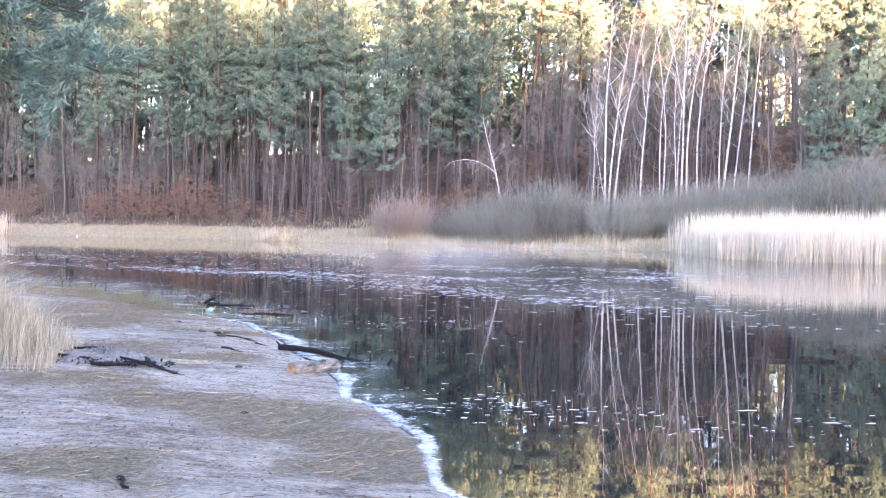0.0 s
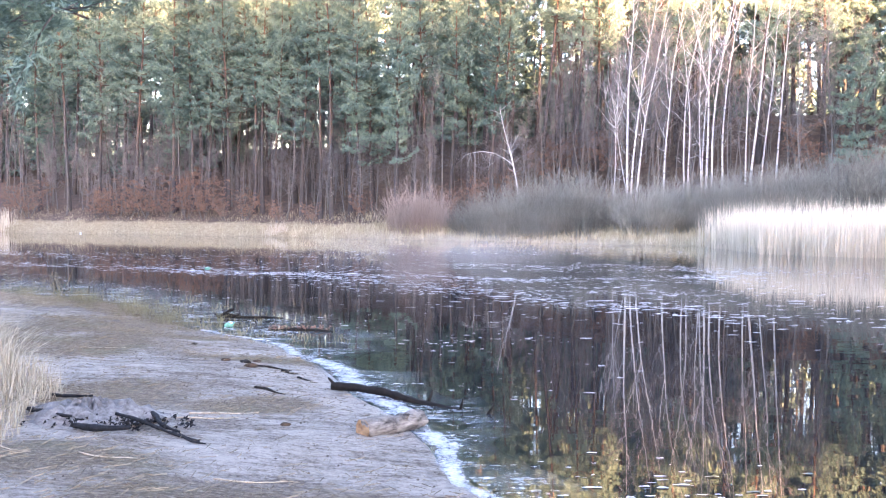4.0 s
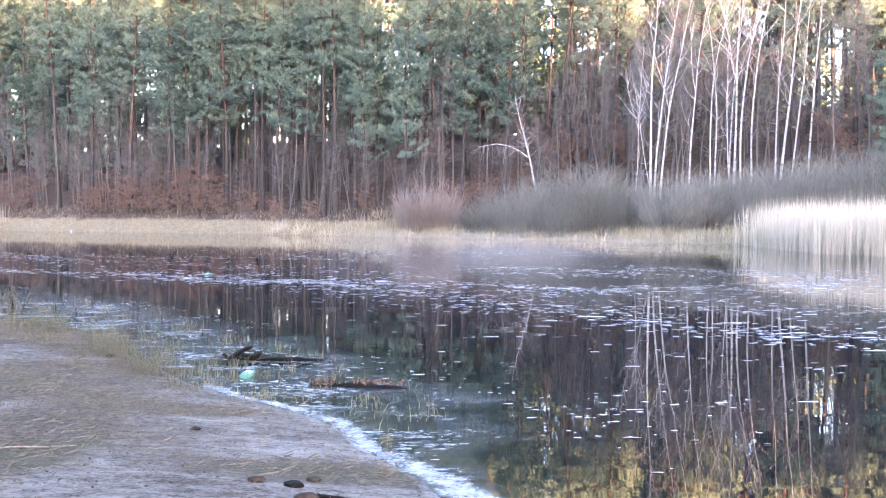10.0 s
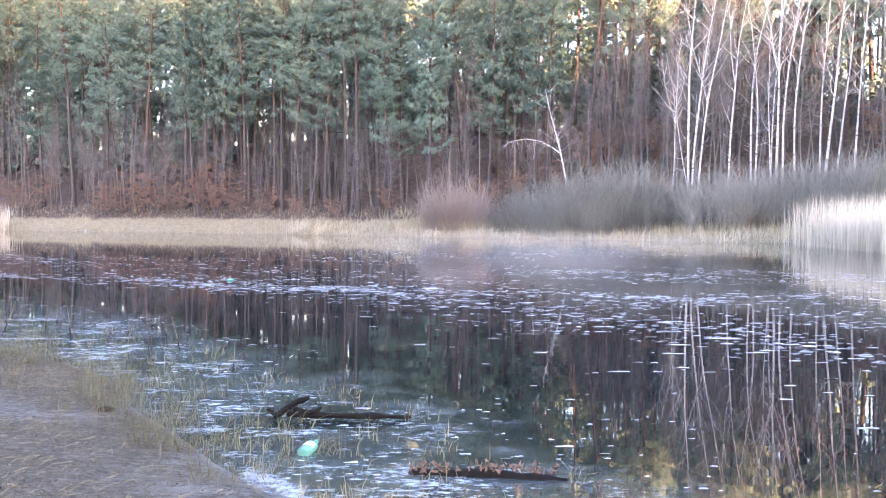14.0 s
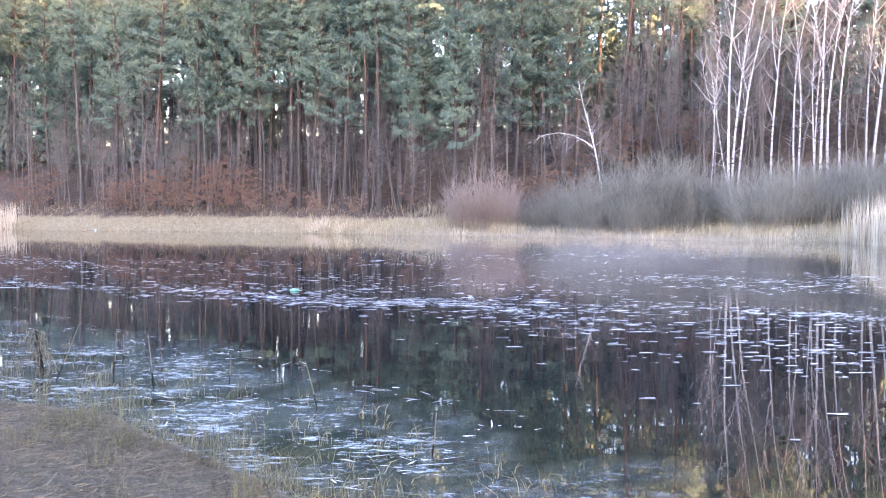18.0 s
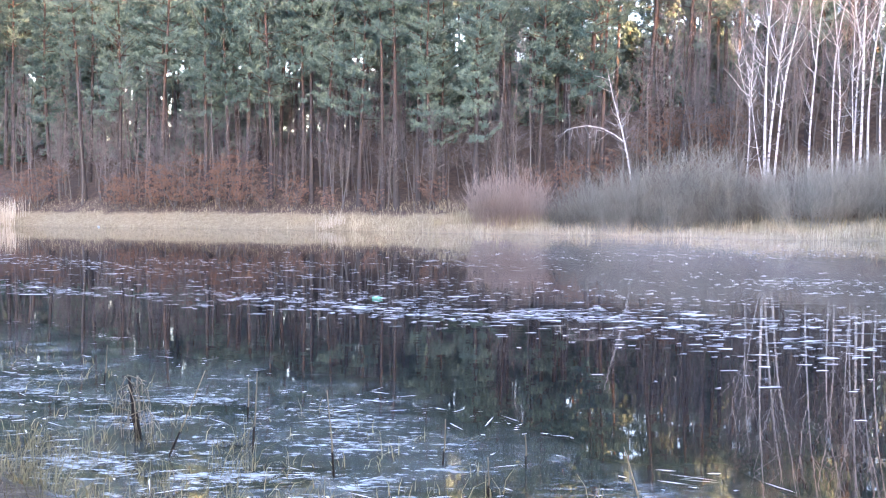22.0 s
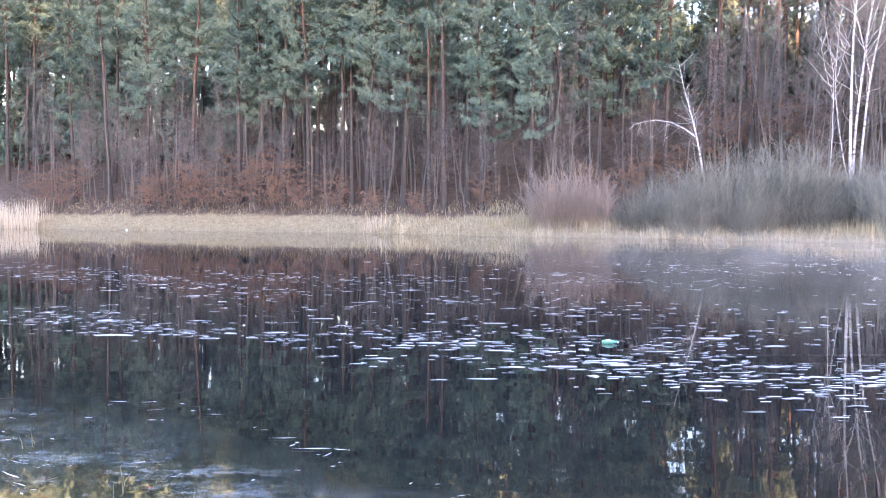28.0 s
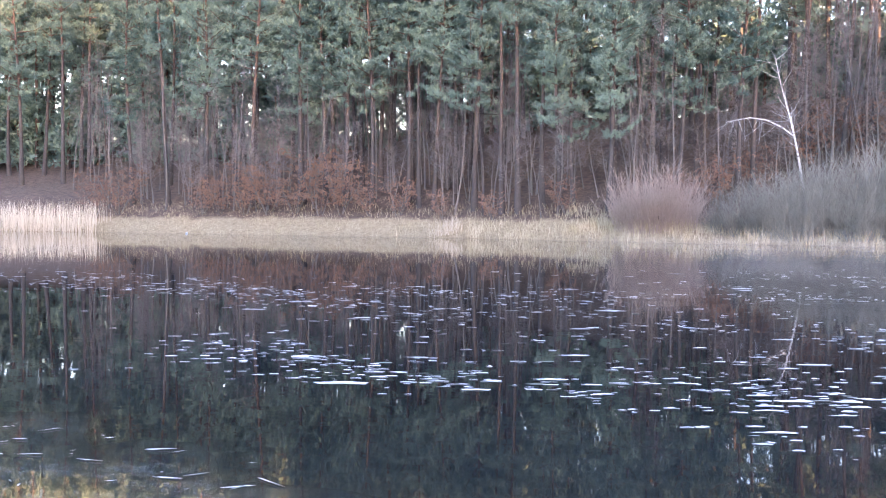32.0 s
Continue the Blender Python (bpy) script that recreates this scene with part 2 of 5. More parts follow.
def blades(xy, z, height, width, r, lean=0.25, bend=0.35):
    """Grass or reed: each blade is a bent strip of two quads' width that tapers."""
    n = len(xy)
    a = r.uniform(0, 2 * np.pi, n)
    out = np.stack([np.cos(a), np.sin(a), np.zeros(n)], 1)
    side = np.stack([-np.sin(a + 0.6), np.cos(a + 0.6), np.zeros(n)], 1) * width
    h = np.asarray(height) * np.ones(n)
    l = np.minimum(np.abs(r.normal(0, lean, n)), 1.6 * lean)[:, None]
    p0 = np.column_stack([xy, z])
    up = np.array([[0, 0, 1.0]])
    p1 = p0 + h[:, None] * (0.55 * up + 0.4 * l * out)
    p2 = p0 + h[:, None] * ((1 - 0.3 * l) * up + (l + bend * l) * out)
    V = np.stack([p0 - side, p0 + side, p1 - side * 0.8, p1 + side * 0.8, p2 - side * 0.15, p2 + side * 0.15], 1).reshape(-1, 3)
    i = np.arange(n)[:, None] * 6
    F = np.concatenate([i + [0, 1, 3, 2], i + [2, 3, 5, 4]])
    return V, F


def merged(*vf):
    V, F, at = [], [], 0
    for v, f in vf:
        V.append(v), F.append(f + at)
        at += len(v)
    return np.concatenate(V), np.concatenate(F)


def part(name, me, parent, label=""):
    ob = new(name, me)
    ob.parent = parent
    return tagged(ob, label) if label else ob


# ---- the pond, its shores and the wooded slope ----
NEAR_SHORE = [(60, -26), (20, -18), (6, -10), (1.6, -3), (0.7, 2), (0.05, 5.0), (-0.2, 6.5), (-0.5, 7.4), (-0.9, 8.1), (-1.15, 9.0), (-1.5, 10.1), (-1.9, 10.9),
              (-2.4, 12.2), (-2.9, 13.2), (-3.2, 13.9), (-3.8, 14.6), (-4.7, 15.4), (-5.3, 16.3), (-6.0, 17.4), (-6.5, 18.2), (-7.4, 19.2), (-8.2, 19.9), (-9.2, 20.5),
              (-10.0, 20.95), (-10.8, 21.7), (-11.6, 22.5), (-12.7, 23.5), (-13.9, 24.5), (-15.5, 25.5), (-19, 27.3), (-30, 34), (-60, 48), (-100, 68)]
FAR_SHORE = [(-130, 104), (-80, 102), (-48, 97), (-34, 92), (-22, 87), (-14, 82.5), (-7, 78.5), (0, 74.5), (6, 71), (12, 67.5), (20, 63.5), (30, 57), (60, 42), (90, 10)]


def jagged(line, step, amp, seed):
    """The line cut into short steps, with small bays and points."""
    out = []
    for (x0, y0), (x1, y1) in zip(line, line[1:]):
        n = max(1, int(math.hypot(x1 - x0, y1 - y0) / step))
        for k in range(n):
            x, y = x0 + (x1 - x0) * k / n, y0 + (y1 - y0) * k / n
            v = noise.noise_vector(Vector((x * 0.9, y * 0.9, seed))) + 0.5 * noise.noise_vector(Vector((x * 3, y * 3, seed)))
            out.append((x + amp * v.x, y + amp * v.y))
    return out + [line[-1]]


SHORE = np.array(jagged(NEAR_SHORE, 0.35, 0.12, 3.0) + jagged(FAR_SHORE, 0.8, 0.35, 8.0))


def shore_distance(x, y):
    """Metres from the waterline: positive on land, negative on the pond."""
    x, y = np.asarray(x, float).ravel(), np.asarray(y, float).ravel()
    best, inside = np.full(x.shape, 1e9), np.zeros(x.shape, bool)
    for a, b in zip(SHORE, np.roll(SHORE, -1, 0)):
        e = b - a
        t = np.clip(((x - a[0]) * e[0] + (y - a[1]) * e[1]) / (e @ e), 0, 1)
        best = np.minimum(best, (x - a[0] - t * e[0]) ** 2 + (y - a[1] - t * e[1]) ** 2)
        if a[1] != b[1]:
            inside ^= ((a[1] > y) != (b[1] > y)) & (x < a[0] + (y - a[1]) * e[0] / e[1])
    return np.where(inside, -1, 1) * np.sqrt(best)


def waves(x, y, f, seed=0.0):
    """A cheap smooth noise over the plan, about -1 to 1."""
    s = seed
    return (np.sin(x * f + 1.7 * np.sin(y * f * 0.8 + s) + s) + np.sin(y * f * 1.3 + 1.3 * np.sin(x * f * 0.7 - s) + 2 * s) + np.sin((x + y) * f * 0.6 + 3 * s)) / 3


def height(x, y):
    x, y = np.asarray(x, float), np.asarray(y, float)
    s = shore_distance(x, y).reshape(x.shape)
    far = 1 / (1 + np.exp(-(y - 45 + 0.15 * x) / 3))
    # back: an unseen ridge added behind the viewer to keep low sun off the shore
    back = np.clip((-y - 60) / 190, 0, 1)
    near = 0.3 * (1 - np.exp(-np.maximum(s, 0) / 3.5)) + (43.1 - 0.16 * np.clip(x - 82, -30, 60)) * back * back * (3 - 2 * back)
    near += np.clip(s, 0, 1) * (0.025 * waves(x, y, 2.1, 1) + 0.012 * waves(x, y, 6.5, 2))
    t = np.clip((s - 5.5) / 33, 0, 1)
    lift = 9.5 + 3.0 * np.clip((x + 20) / 50, -0.4, 1)
    slope = 0.1 * np.clip(s, 0, 1) + (0.36 - 0.2 * np.clip((x + 5) / 9, 0, 1) + 0.12 * np.clip((-x - 10) / 15, 0, 1)) * np.minimum(np.maximum(s - 0.6, 0), 6) + lift * (0.65 * t + 0.35 * t * t * (3 - 2 * t)) + np.clip(s / 8, 0, 1) * (0.3 * waves(x, y, 0.35, 4) + 0.1 * waves(x, y, 1.1, 5))
    slope += 0.07 * np.clip(s - 38, 0, 60)
    land = near * (1 - far) + np.maximum(slope, 0.0) * far
    bed = -0.07 * np.minimum(-s, 6) - 0.3 * np.clip((-s - 3) / 10, 0, 1)
    return np.where(s > 0, land, bed)


# patches of trodden straw and dead grass on the bank: x, y, half-lengths
LITTER = [(-1.7, 7.2, 1.0, 0.55), (-0.8, 6.3, 0.7, 0.45), (-0.5, 5.6, 0.45, 0.3), (-2.3, 5.3, 0.6, 0.35), (-3.0, 12.5, 0.75, 0.3), (-6.2, 14.8, 1.3, 0.9), (-5.4, 12.8, 1.3, 0.9), (-4.0, 10.2, 0.7, 0.7), (-7.7, 18.6, 1.6, 0.9),
          (-6.6, 17.9, 1.1, 0.6), (-5.7, 16.4, 0.7, 0.5), (-8.3, 19.7, 1.3, 0.5), (-9.3, 20.3, 1.2, 0.4), (-3.6, 8.0, 0.7, 0.35), (-2.6, 10.0, 0.6, 0.3), (-4.6, 14.2, 0.8, 0.3), (-10.6, 21.4, 1.0, 0.5)]


def litter(x, y):
    """How thickly dead grass covers the bank, 0 to 1."""
    x, y = np.asarray(x, float), np.asarray(y, float)
    u, v = x + 0.25 * waves(x, y, 2.3, 3), y + 0.25 * waves(x, y, 2.9, 7)
    g = sum(np.exp(-(((u - a) / p) ** 2 + ((v - b) / q) ** 2)) for a, b, p, q in LITTER)
    return np.clip(g + 0.22 * waves(x, y, 1.7, 5) + 0.16 * waves(x, y, 4.9, 2), 0, 1)


def spread_axis(parts):
    return np.concatenate([np.arange(a, b, d) for a, b, d in parts])


gx = spread_axis([(-900, -200, 60), (-200, -70, 8), (-70, -18, 1.2), (-18, 4, 0.17), (4, 60, 1.2), (60, 200, 8), (200, 901, 60)])
gy = spread_axis([(-700, -300, 50), (-300, -6, 6), (-6, 0, 0.5), (0, 27, 0.17), (27, 56, 1.2), (56, 115, 0.8), (115, 200, 6), (200, 1001, 60)])
GX, GY = np.meshgrid(gx, gy)
GZ = height(GX, GY)
idx = np.arange(GX.size).reshape(GX.shape)
quads = np.stack([idx[:-1, :-1], idx[:-1, 1:], idx[1:, 1:], idx[1:, :-1]], 2).reshape(-1, 4)
ground_me = mesh_of("ground", np.stack([GX, GY, GZ], 2).reshape(-1, 3), quads, M_GROUND, True)
ground_me.attributes.new("litter", "FLOAT", "POINT").data.foreach_set("value", litter(GX, GY).ravel().astype(np.float32))
ground = new("ground", ground_me)
tagged(ground, "frosty mud shore and litter-covered forest slope round a pond", "ground", kind="structure")

wx, wy = spread_axis([(-140, -24, 8), (-24, 6, 0.4), (6, 121, 8)]), spread_axis([(-40, 0, 8), (0, 34, 0.4), (34, 101, 8)])
WX, WY = np.meshgrid(wx, wy)
idx = np.arange(WX.size).reshape(WX.shape)
me = mesh_of("water", np.stack([WX, WY, 0 * WX], 2).reshape(-1, 3), np.stack([idx[:-1, :-1], idx[:-1, 1:], idx[1:, 1:], idx[1:, :-1]], 2).reshape(-1, 4), M_WATER)
shallow = np.clip(1.1 + shore_distance(WX, WY) / np.interp(WY.ravel(), [8, 13, 17, 24, 30], [0.7, 1.2, 3.4, 3.4, 2.0]), 0, 1) * (WY.ravel() < 34)
me.attributes.new("shallow", "FLOAT", "POINT").data.foreach_set("value", shallow.astype(np.float32))
water = tagged(new("water", me), "still dark pond water mirroring the forest", "water", kind="structure")


def floor_z(x, y):
    return float(height(np.array([x]), np.array([y]))[0])


# ---- trees ----
def bent_trunk(h, r0, r1, sway, r, n=9):
    t = np.linspace(0, 1, n)
    ph = r.uniform(0, 6.3, 4)
    x = sway * (np.sin(2.2 * t + ph[0]) - math.sin(ph[0]) + 0.35 * np.sin(6 * t + ph[1]) - 0.35 * math.sin(ph[1]))
    y = sway * (np.sin(2.0 * t + ph[2]) - math.sin(ph[2]) + 0.35 * np.sin(5 * t + ph[3]) - 0.35 * math.sin(ph[3]))
    rad = r0 + (r1 - r0) * t ** 0.8
    rad[0] *= 1.35
    return np.stack([x, y, t * h - 0.25 * (t == 0)], 1), rad


def along(pts, t):
    k = t * (len(pts) - 1)
    i = min(int(k), len(pts) - 2)
    return pts[i] + (pts[i + 1] - pts[i]) * (k - i)


def bough(start, way, length, r, n=5, curl=0.15):
    """A limb's line: rises or droops a little and wanders."""
    way = np.asarray(way, float)
    way = way / np.linalg.norm(way)
    pts = [np.asarray(start, float)]
    for k in range(n - 1):
        way = way + curl * r.normal(size=3) * 0.6 + np.array([0, 0, curl * 0.4])
        way /= np.linalg.norm(way)
        pts.append(pts[-1] + way * length / (n - 1))
    return np.array(pts)


def pine_meshes(seed, h, start, spread, full=1.0, fine=1.0):
    """Trunk, limbs and needle crown of one Scots pine: whorls of boughs that carry flat pads of needle tufts."""
    r = np.random.default_rng(seed)
    tp, tr = bent_trunk(h, 0.12 + 0.004 * h, 0.035, 0.36, r)
    limbs, base, way = [], [], []

    def pads_on(pts, a, L, n):
        side = np.array([-math.sin(a), math.cos(a), 0])
        out = np.array([math.cos(a), math.sin(a), 0])
        for t in r.uniform(0.3, 1.0, n):
            w = r.uniform(-1, 1) * (0.1 + 0.3 * L * (1 - abs(t - 0.6)))
            base.append(along(pts, t) + side * w + np.array([0, 0, 0.05 + 0.07 * r.normal()]))
            way.append(out * 0.45 + side * w * 0.5 + np.array([0, 0, 0.6]))

    z = start * h
    while z < h * 0.985:
        f = (z - start * h) / (h * (1 - start))
        reach = spread * (0.55 + 0.75 * math.sin(math.pi * min(1, 0.25 + f * 0.75)) - 0.55 * f) * r.uniform(0.5, 1.25)
        for a in r.uniform(0, 6.283) + np.arange(int(r.integers(3, 6))) * 1.45:
            if r.random() > 0.9 * full:
                continue
            L = max(0.5, reach * r.uniform(0.55, 1.2))
            p = along(tp, min(1.0, (z + r.uniform(-0.2, 0.2)) / h))
            pts = bough(p, (math.cos(a), math.sin(a), 0.02 + 0.5 * f), L, r, 5, 0.2)
            limbs.append((pts[::2], np.linspace(0.018 + 0.012 * L, 0.008, 3)))
            pads_on(pts, a, L, int((6 + 4.6 * L) * fine))
        z += r.uniform(0.5, 0.95)
    z = 0.18 * h
    while z < start * h:
        a = r.uniform(0, 6.283)
        L = r.uniform(0.4, 2.0)
        pts = bough(along(tp, z / h), (math.cos(a), math.sin(a), r.uniform(-0.25, 0.15)), L, r, 4, 0.25)
        limbs.append((pts, np.linspace(0.022, 0.006, 4)))
        if z > 0.25 * h and L > 0.9 and r.random() < 0.4:
            pads_on(pts, a, L, int(8 * fine))
        z += r.uniform(0.5, 1.1)
    crown = sprays(np.array(base), np.array(way), 20 if fine >= 1 else 12, 0.25 / fine ** 0.6, 0.03 / fine ** 0.9, r, 0.8)
    return (mesh_of("pine_trunk", *tubes([(tp, tr)], 8), M_PINE_BARK, True), mesh_of("pine_limbs", *tubes(limbs, 3), M_PINE_BARK),
            mesh_of("pine_crown", *crown, M_NEEDLE))


def bare_meshes(seed, h, r0, n_limb, mat, twig_mat, up=0.9, sway=0.3, first=0.3, twig=0.9, dens=5):
    """Trunk, limbs and fine twigs of a leafless tree."""
    r = np.random.default_rng(seed)
    tp, tr = bent_trunk(h, r0, 0.012, sway, r, 12)
    limbs, twigs = [], []
    for k in range(n_limb):
        t = first + (0.97 - first) * (k + r.random()) / n_limb
        a = r.uniform(0, 6.283)
        L = h * r.uniform(0.1, 0.22) * (1.15 - 0.8 * t)  + 0.5
        pts = bough(along(tp, t), (math.cos(a), math.sin(a), up), L, r, 6, 0.2)
        limbs.append((pts, np.linspace(0.1 * r0 + 0.012, 0.006, 6)))
        for q in range(dens):
            s = r.uniform(0.25, 1.0)
            p = along(pts, s)
            b = r.uniform(0, 6.283)
            tw = bough(p, (math.cos(b), math.sin(b), up * 0.6), twig * r.uniform(0.5, 1.2), r, 3, 0.35)
            twigs.append((tw, np.linspace(0.009, 0.004, 3)))
            for _ in range(2):
                c = r.uniform(0, 6.283)
                tw2 = bough(along(tw, r.uniform(0.3, 1)), (math.cos(c), math.sin(c), up * 0.4), twig * r.uniform(0.25, 0.6), r, 2, 0.3)
                twigs.append((tw2, np.linspace(0.007, 0.003, 2)))
    return (mesh_of("bole", *tubes([(tp, tr)], 7), mat, True), mesh_of("limbs", *tubes(limbs, 4), mat), mesh_of("twigs", *tubes(twigs, 3), twig_mat))


def tree(name, meshes, parts, label, category, group):
    e = new(name)
    tagged(e, label, category, group)
    for pname, me in zip(parts, meshes):
        p = part(pname, me, e)
        if pname != "trunk":
            tagged(p, kind="stuff")
    return e


def stand(proto, x, y, turn, size=1.0, tall=1.0, lean=(0, 0)):
    z = floor_z(x, y)
    c = copy_thing(proto, pose(x, y, z, lean[0], lean[1], turn))
    c.scale = (size, size, size * tall)
    return c


def drop_proto(proto):
    for o in (*proto.children_recursive, proto):
        bpy.data.objects.remove(o)


pines = [tree("pine_tree", pine_meshes(100 + k, h, s, w), ("trunk", "branchwork", "crown"), lab, "pine tree", "pines on the far slope")
         for k, (h, s, w, lab) in enumerate([
             (25, 0.42, 2.3, "tall Scots pine with reddish trunk and blue-green crown"), (24, 0.33, 2.5, "tall Scots pine with a deep blue-green crown"),
             (26, 0.5, 2.1, "tall slim Scots pine with bare reddish trunk"), (23, 0.3, 2.5, "Scots pine with drooping grey-green boughs"),
             (25.5, 0.58, 2.0, "tall thin-crowned Scots pine with a bare dark trunk"), (23, 0.38, 2.4, "Scots pine with an uneven green crown"),
             (22, 0.25, 2.6, "Scots pine with long green boughs hanging low over the bank")])]
deep = [tree("pine_tree", pine_meshes(130 + k, h, s, w, 1.0, 0.55), ("trunk", "branchwork", "crown"), "tall Scots pine deep in the shaded wood", "pine tree", "pines deep in the wood")
        for k, (h, s, w) in enumerate([(24, 0.36, 2.7), (25, 0.32, 2.8), (23, 0.42, 2.6)])]
young = [tree("young_pine", pine_meshes(150 + k, h, s, w, 1.25), ("trunk", "branchwork", "crown"), "young pine green down to low boughs", "pine tree", "young pines by the shore")
         for k, (h, s, w) in enumerate([(13, 0.14, 2.1), (10, 0.18, 1.9)])]
def birch(x, y, h, lean, bow, r0, seed):
    """One white birch: a slim leaning bole that bows, forks high up and carries fine rising limbs."""
    r = np.random.default_rng(seed)
    t = np.linspace(0, 1, 14)
    wander = 0.1 * np.sin(7 * t + r.uniform(0, 6)) * t + 0.06 * np.sin(15 * t + r.uniform(0, 6)) * t
    tp = np.stack([math.tan(radians(lean)) * h * t + bow * np.sin(math.pi * t) + wander, 0.35 * r.normal() * t + 0.15 * np.sin(5 * t), h * t - 0.3 * (t == 0)], 1)
    boles = [(tp, 1.12 * r0 * (1 - 0.86 * t ** 0.9))]
    limbs, twigs = [], []
    for _ in range(int(r.integers(0, 2))):
        t0 = r.uniform(0.4, 0.65)
        p = bough(along(tp, t0), (r.choice([-1, 1]) * r.uniform(0.15, 0.35), 0.2 * r.normal(), 1), h * (1 - t0) * r.uniform(0.7, 0.95), r, 9, 0.1)
        boles.append((p, np.linspace(r0 * 0.5, 0.012, 9)))
    for k in range(15):
        p = boles[int(r.integers(0, len(boles)))][0]
        t0 = r.uniform(0.3, 0.95) if p is tp else r.uniform(0.15, 0.95)
        a = r.uniform(0, 6.283)
        q = bough(along(p, t0), (math.cos(a), math.sin(a), r.uniform(0.7, 1.6)), h * r.uniform(0.08, 0.19) * (1.2 - 0.6 * t0), r, 6, 0.18)
        limbs.append((q, np.linspace(0.028, 0.007, 6)))
        for _ in range(6):
            b = r.uniform(0, 6.283)
            tw = bough(along(q, r.uniform(0.25, 1)), (math.cos(b), math.sin(b), r.uniform(0.2, 1.4)), r.uniform(0.6, 1.7), r, 4, 0.3)
            twigs.append((tw, np.linspace(0.01, 0.004, 4)))
    for _ in range(4):
        a = r.uniform(0, 6.283)
        limbs.append((bough(along(tp, r.uniform(0.15, 0.35)), (math.cos(a), math.sin(a), 0.3), r.uniform(0.6, 1.8), r, 5, 0.3), np.linspace(0.018, 0.006, 5)))
    e = tagged(new("birch_tree"), "leafless white birch rising from grey willow scrub" if r0 > 0.06 else "thin crooked white birch among willow stems", "birch tree", "birches behind the willows")
    e.matrix_basis = pose(x, y, floor_z(x, y))
    part("trunk", mesh_of("birch_bole", *tubes(boles, 7), M_BIRCH_BARK, True), e)
    tagged(part("branchwork", mesh_of("birch_limbs", *tubes(limbs, 4), M_BIRCH_BARK), e), kind="stuff")
    tagged(part("twigwork", mesh_of("birch_twigs", *tubes(twigs, 3), M_BIRCH_TWIG), e), kind="stuff")


# x, y, height, lean, bow, foot radius
BIRCHES = [(13.5, 79.3, 12.5, -2.5, 0.5, 0.05), (15.2, 79.6, 13, -5, -0.7, 0.05), (14.7, 78.6, 20, 0.6, -0.15, 0.11), (15.1, 79.3, 19.5, 7.1, -0.45, 0.095), (15.6, 79.5, 19.5, 9.2, -0.4, 0.09),
           (17.9, 78.9, 18, 5.5, -0.35, 0.08), (20.1, 79.2, 16.5, -3.2, 0.55, 0.075), (19.9, 79.5, 18.5, 5.4, -0.7, 0.075), (21.4, 79.3, 13.5, -1.4, -0.2, 0.055), (21.8, 79.4, 20, -0.6, 0.2, 0.105),
           (21.5, 79.7, 18.5, 4.2, -0.3, 0.07), (22.2, 79, 19.5, 6.8, -0.8, 0.09), (23.2, 79.2, 19, 5.6, -0.6, 0.085), (25.3, 79.5, 18, 2.5, -0.2, 0.08), (25.5, 79, 20, 5.6, 0.1, 0.11), (26.6, 79.4, 18, 4.8, 0.15, 0.075),
           (27.9, 79.2, 19, 4.3, -0.1, 0.09)]
for k, row in enumerate(BIRCHES):
    birch(*row, 200 + k)
poles = [tree("slim_trunk_tree", bare_meshes(350 + k, h, 0.085, 10, M_GREY_BARK if k else M_PINE_BARK, M_TWIG, 0.3, 0.45, 0.3, 0.8, 3), ("trunk", "branchwork", "twigwork"),
              "slim bare-poled tree with a few dead side twigs", "bare tree", "slim trunks at the forest edge") for k, h in enumerate([17, 15, 13])]
bares = [tree("bare_tree", bare_meshes(300 + k, h, 0.07, 20, M_GREY_BARK, M_TWIG, 0.8, 0.35, 0.22, 1.2, 5), ("trunk", "branchwork", "twigwork"),
              "slender leafless grey tree at the forest edge", "bare tree", "leafless trees at the forest edge") for k, h in enumerate([14, 12, 10, 7])]

r = np.random.default_rng(11)
# trunks that stand out along the forest edge: x, y, kind, size, lean
EDGE = [(8.3, 89.4, 4, 1.08, 3.4), (10.3, 93, 2, 1.0, 0.9), (11.3, 95.5, 4, 1.0, 1.0), (11.4, 88.8, 2, 1.0, 2.6), (-12.4, 87.3, 2, 0.98, -1.5), (-13.6, 88.1, 4, 0.9, -2.5), (-10.6, 87.5, 0, 0.9, -1.8), (-9.4, 85.8, 3, 0.86, 0),
        (-6.1, 84.7, 5, 0.95, 1.5), (-5.7, 85.2, 6, 0.85, 0.5), (-2.9, 88.2, 0, 0.95, 4.5), (-0.8, 87, 3, 0.9, 0.4), (3.1, 86, 1, 1.0, -2.6), (4.4, 87, 4, 0.95, -3.4), (-35.5, 98.4, 0, 1.05, -0.6), (-30.5, 96.4, 3, 0.92, -4.5), (-26.6, 95, 1, 1.05, -1.2)]
EDGE_MORE = [(-21.1, 92.4, 0, 0.95, -2), (-20.2, 91.9, 2, 0.88, -1), (-18.9, 91.1, 5, 0.9, -2.6), (-28.4, 95.6, 5, 1.0, -1.8), (-44.4, 101.5, 2, 1.0, -4.0), (-8.4, 86.8, 6, 0.8, 0), (-15.7, 89.4, 3, 1.0, 0.5), (-24.2, 93.8, 1, 1.0, -1),
             (-40.3, 100, 1, 1.05, -1), (-48.4, 102.9, 3, 1.05, 0), (14.2, 92, 0, 1.0, 1), (1, 89.5, 5, 1.0, -1), (-30.8, 96.4, 1, 1.08, 0)]
taken = []
for x, y, k, s, ly in EDGE + EDGE_MORE:
    stand(pines[k], x, y, r.uniform(0, 360), s, 1.08, (0, ly))
    taken.append((x, y))


def edge_of_wood(x):
    return 86.5 - 0.36 * max(x - 8, 0) + 0.44 * max(-x - 10, 0)


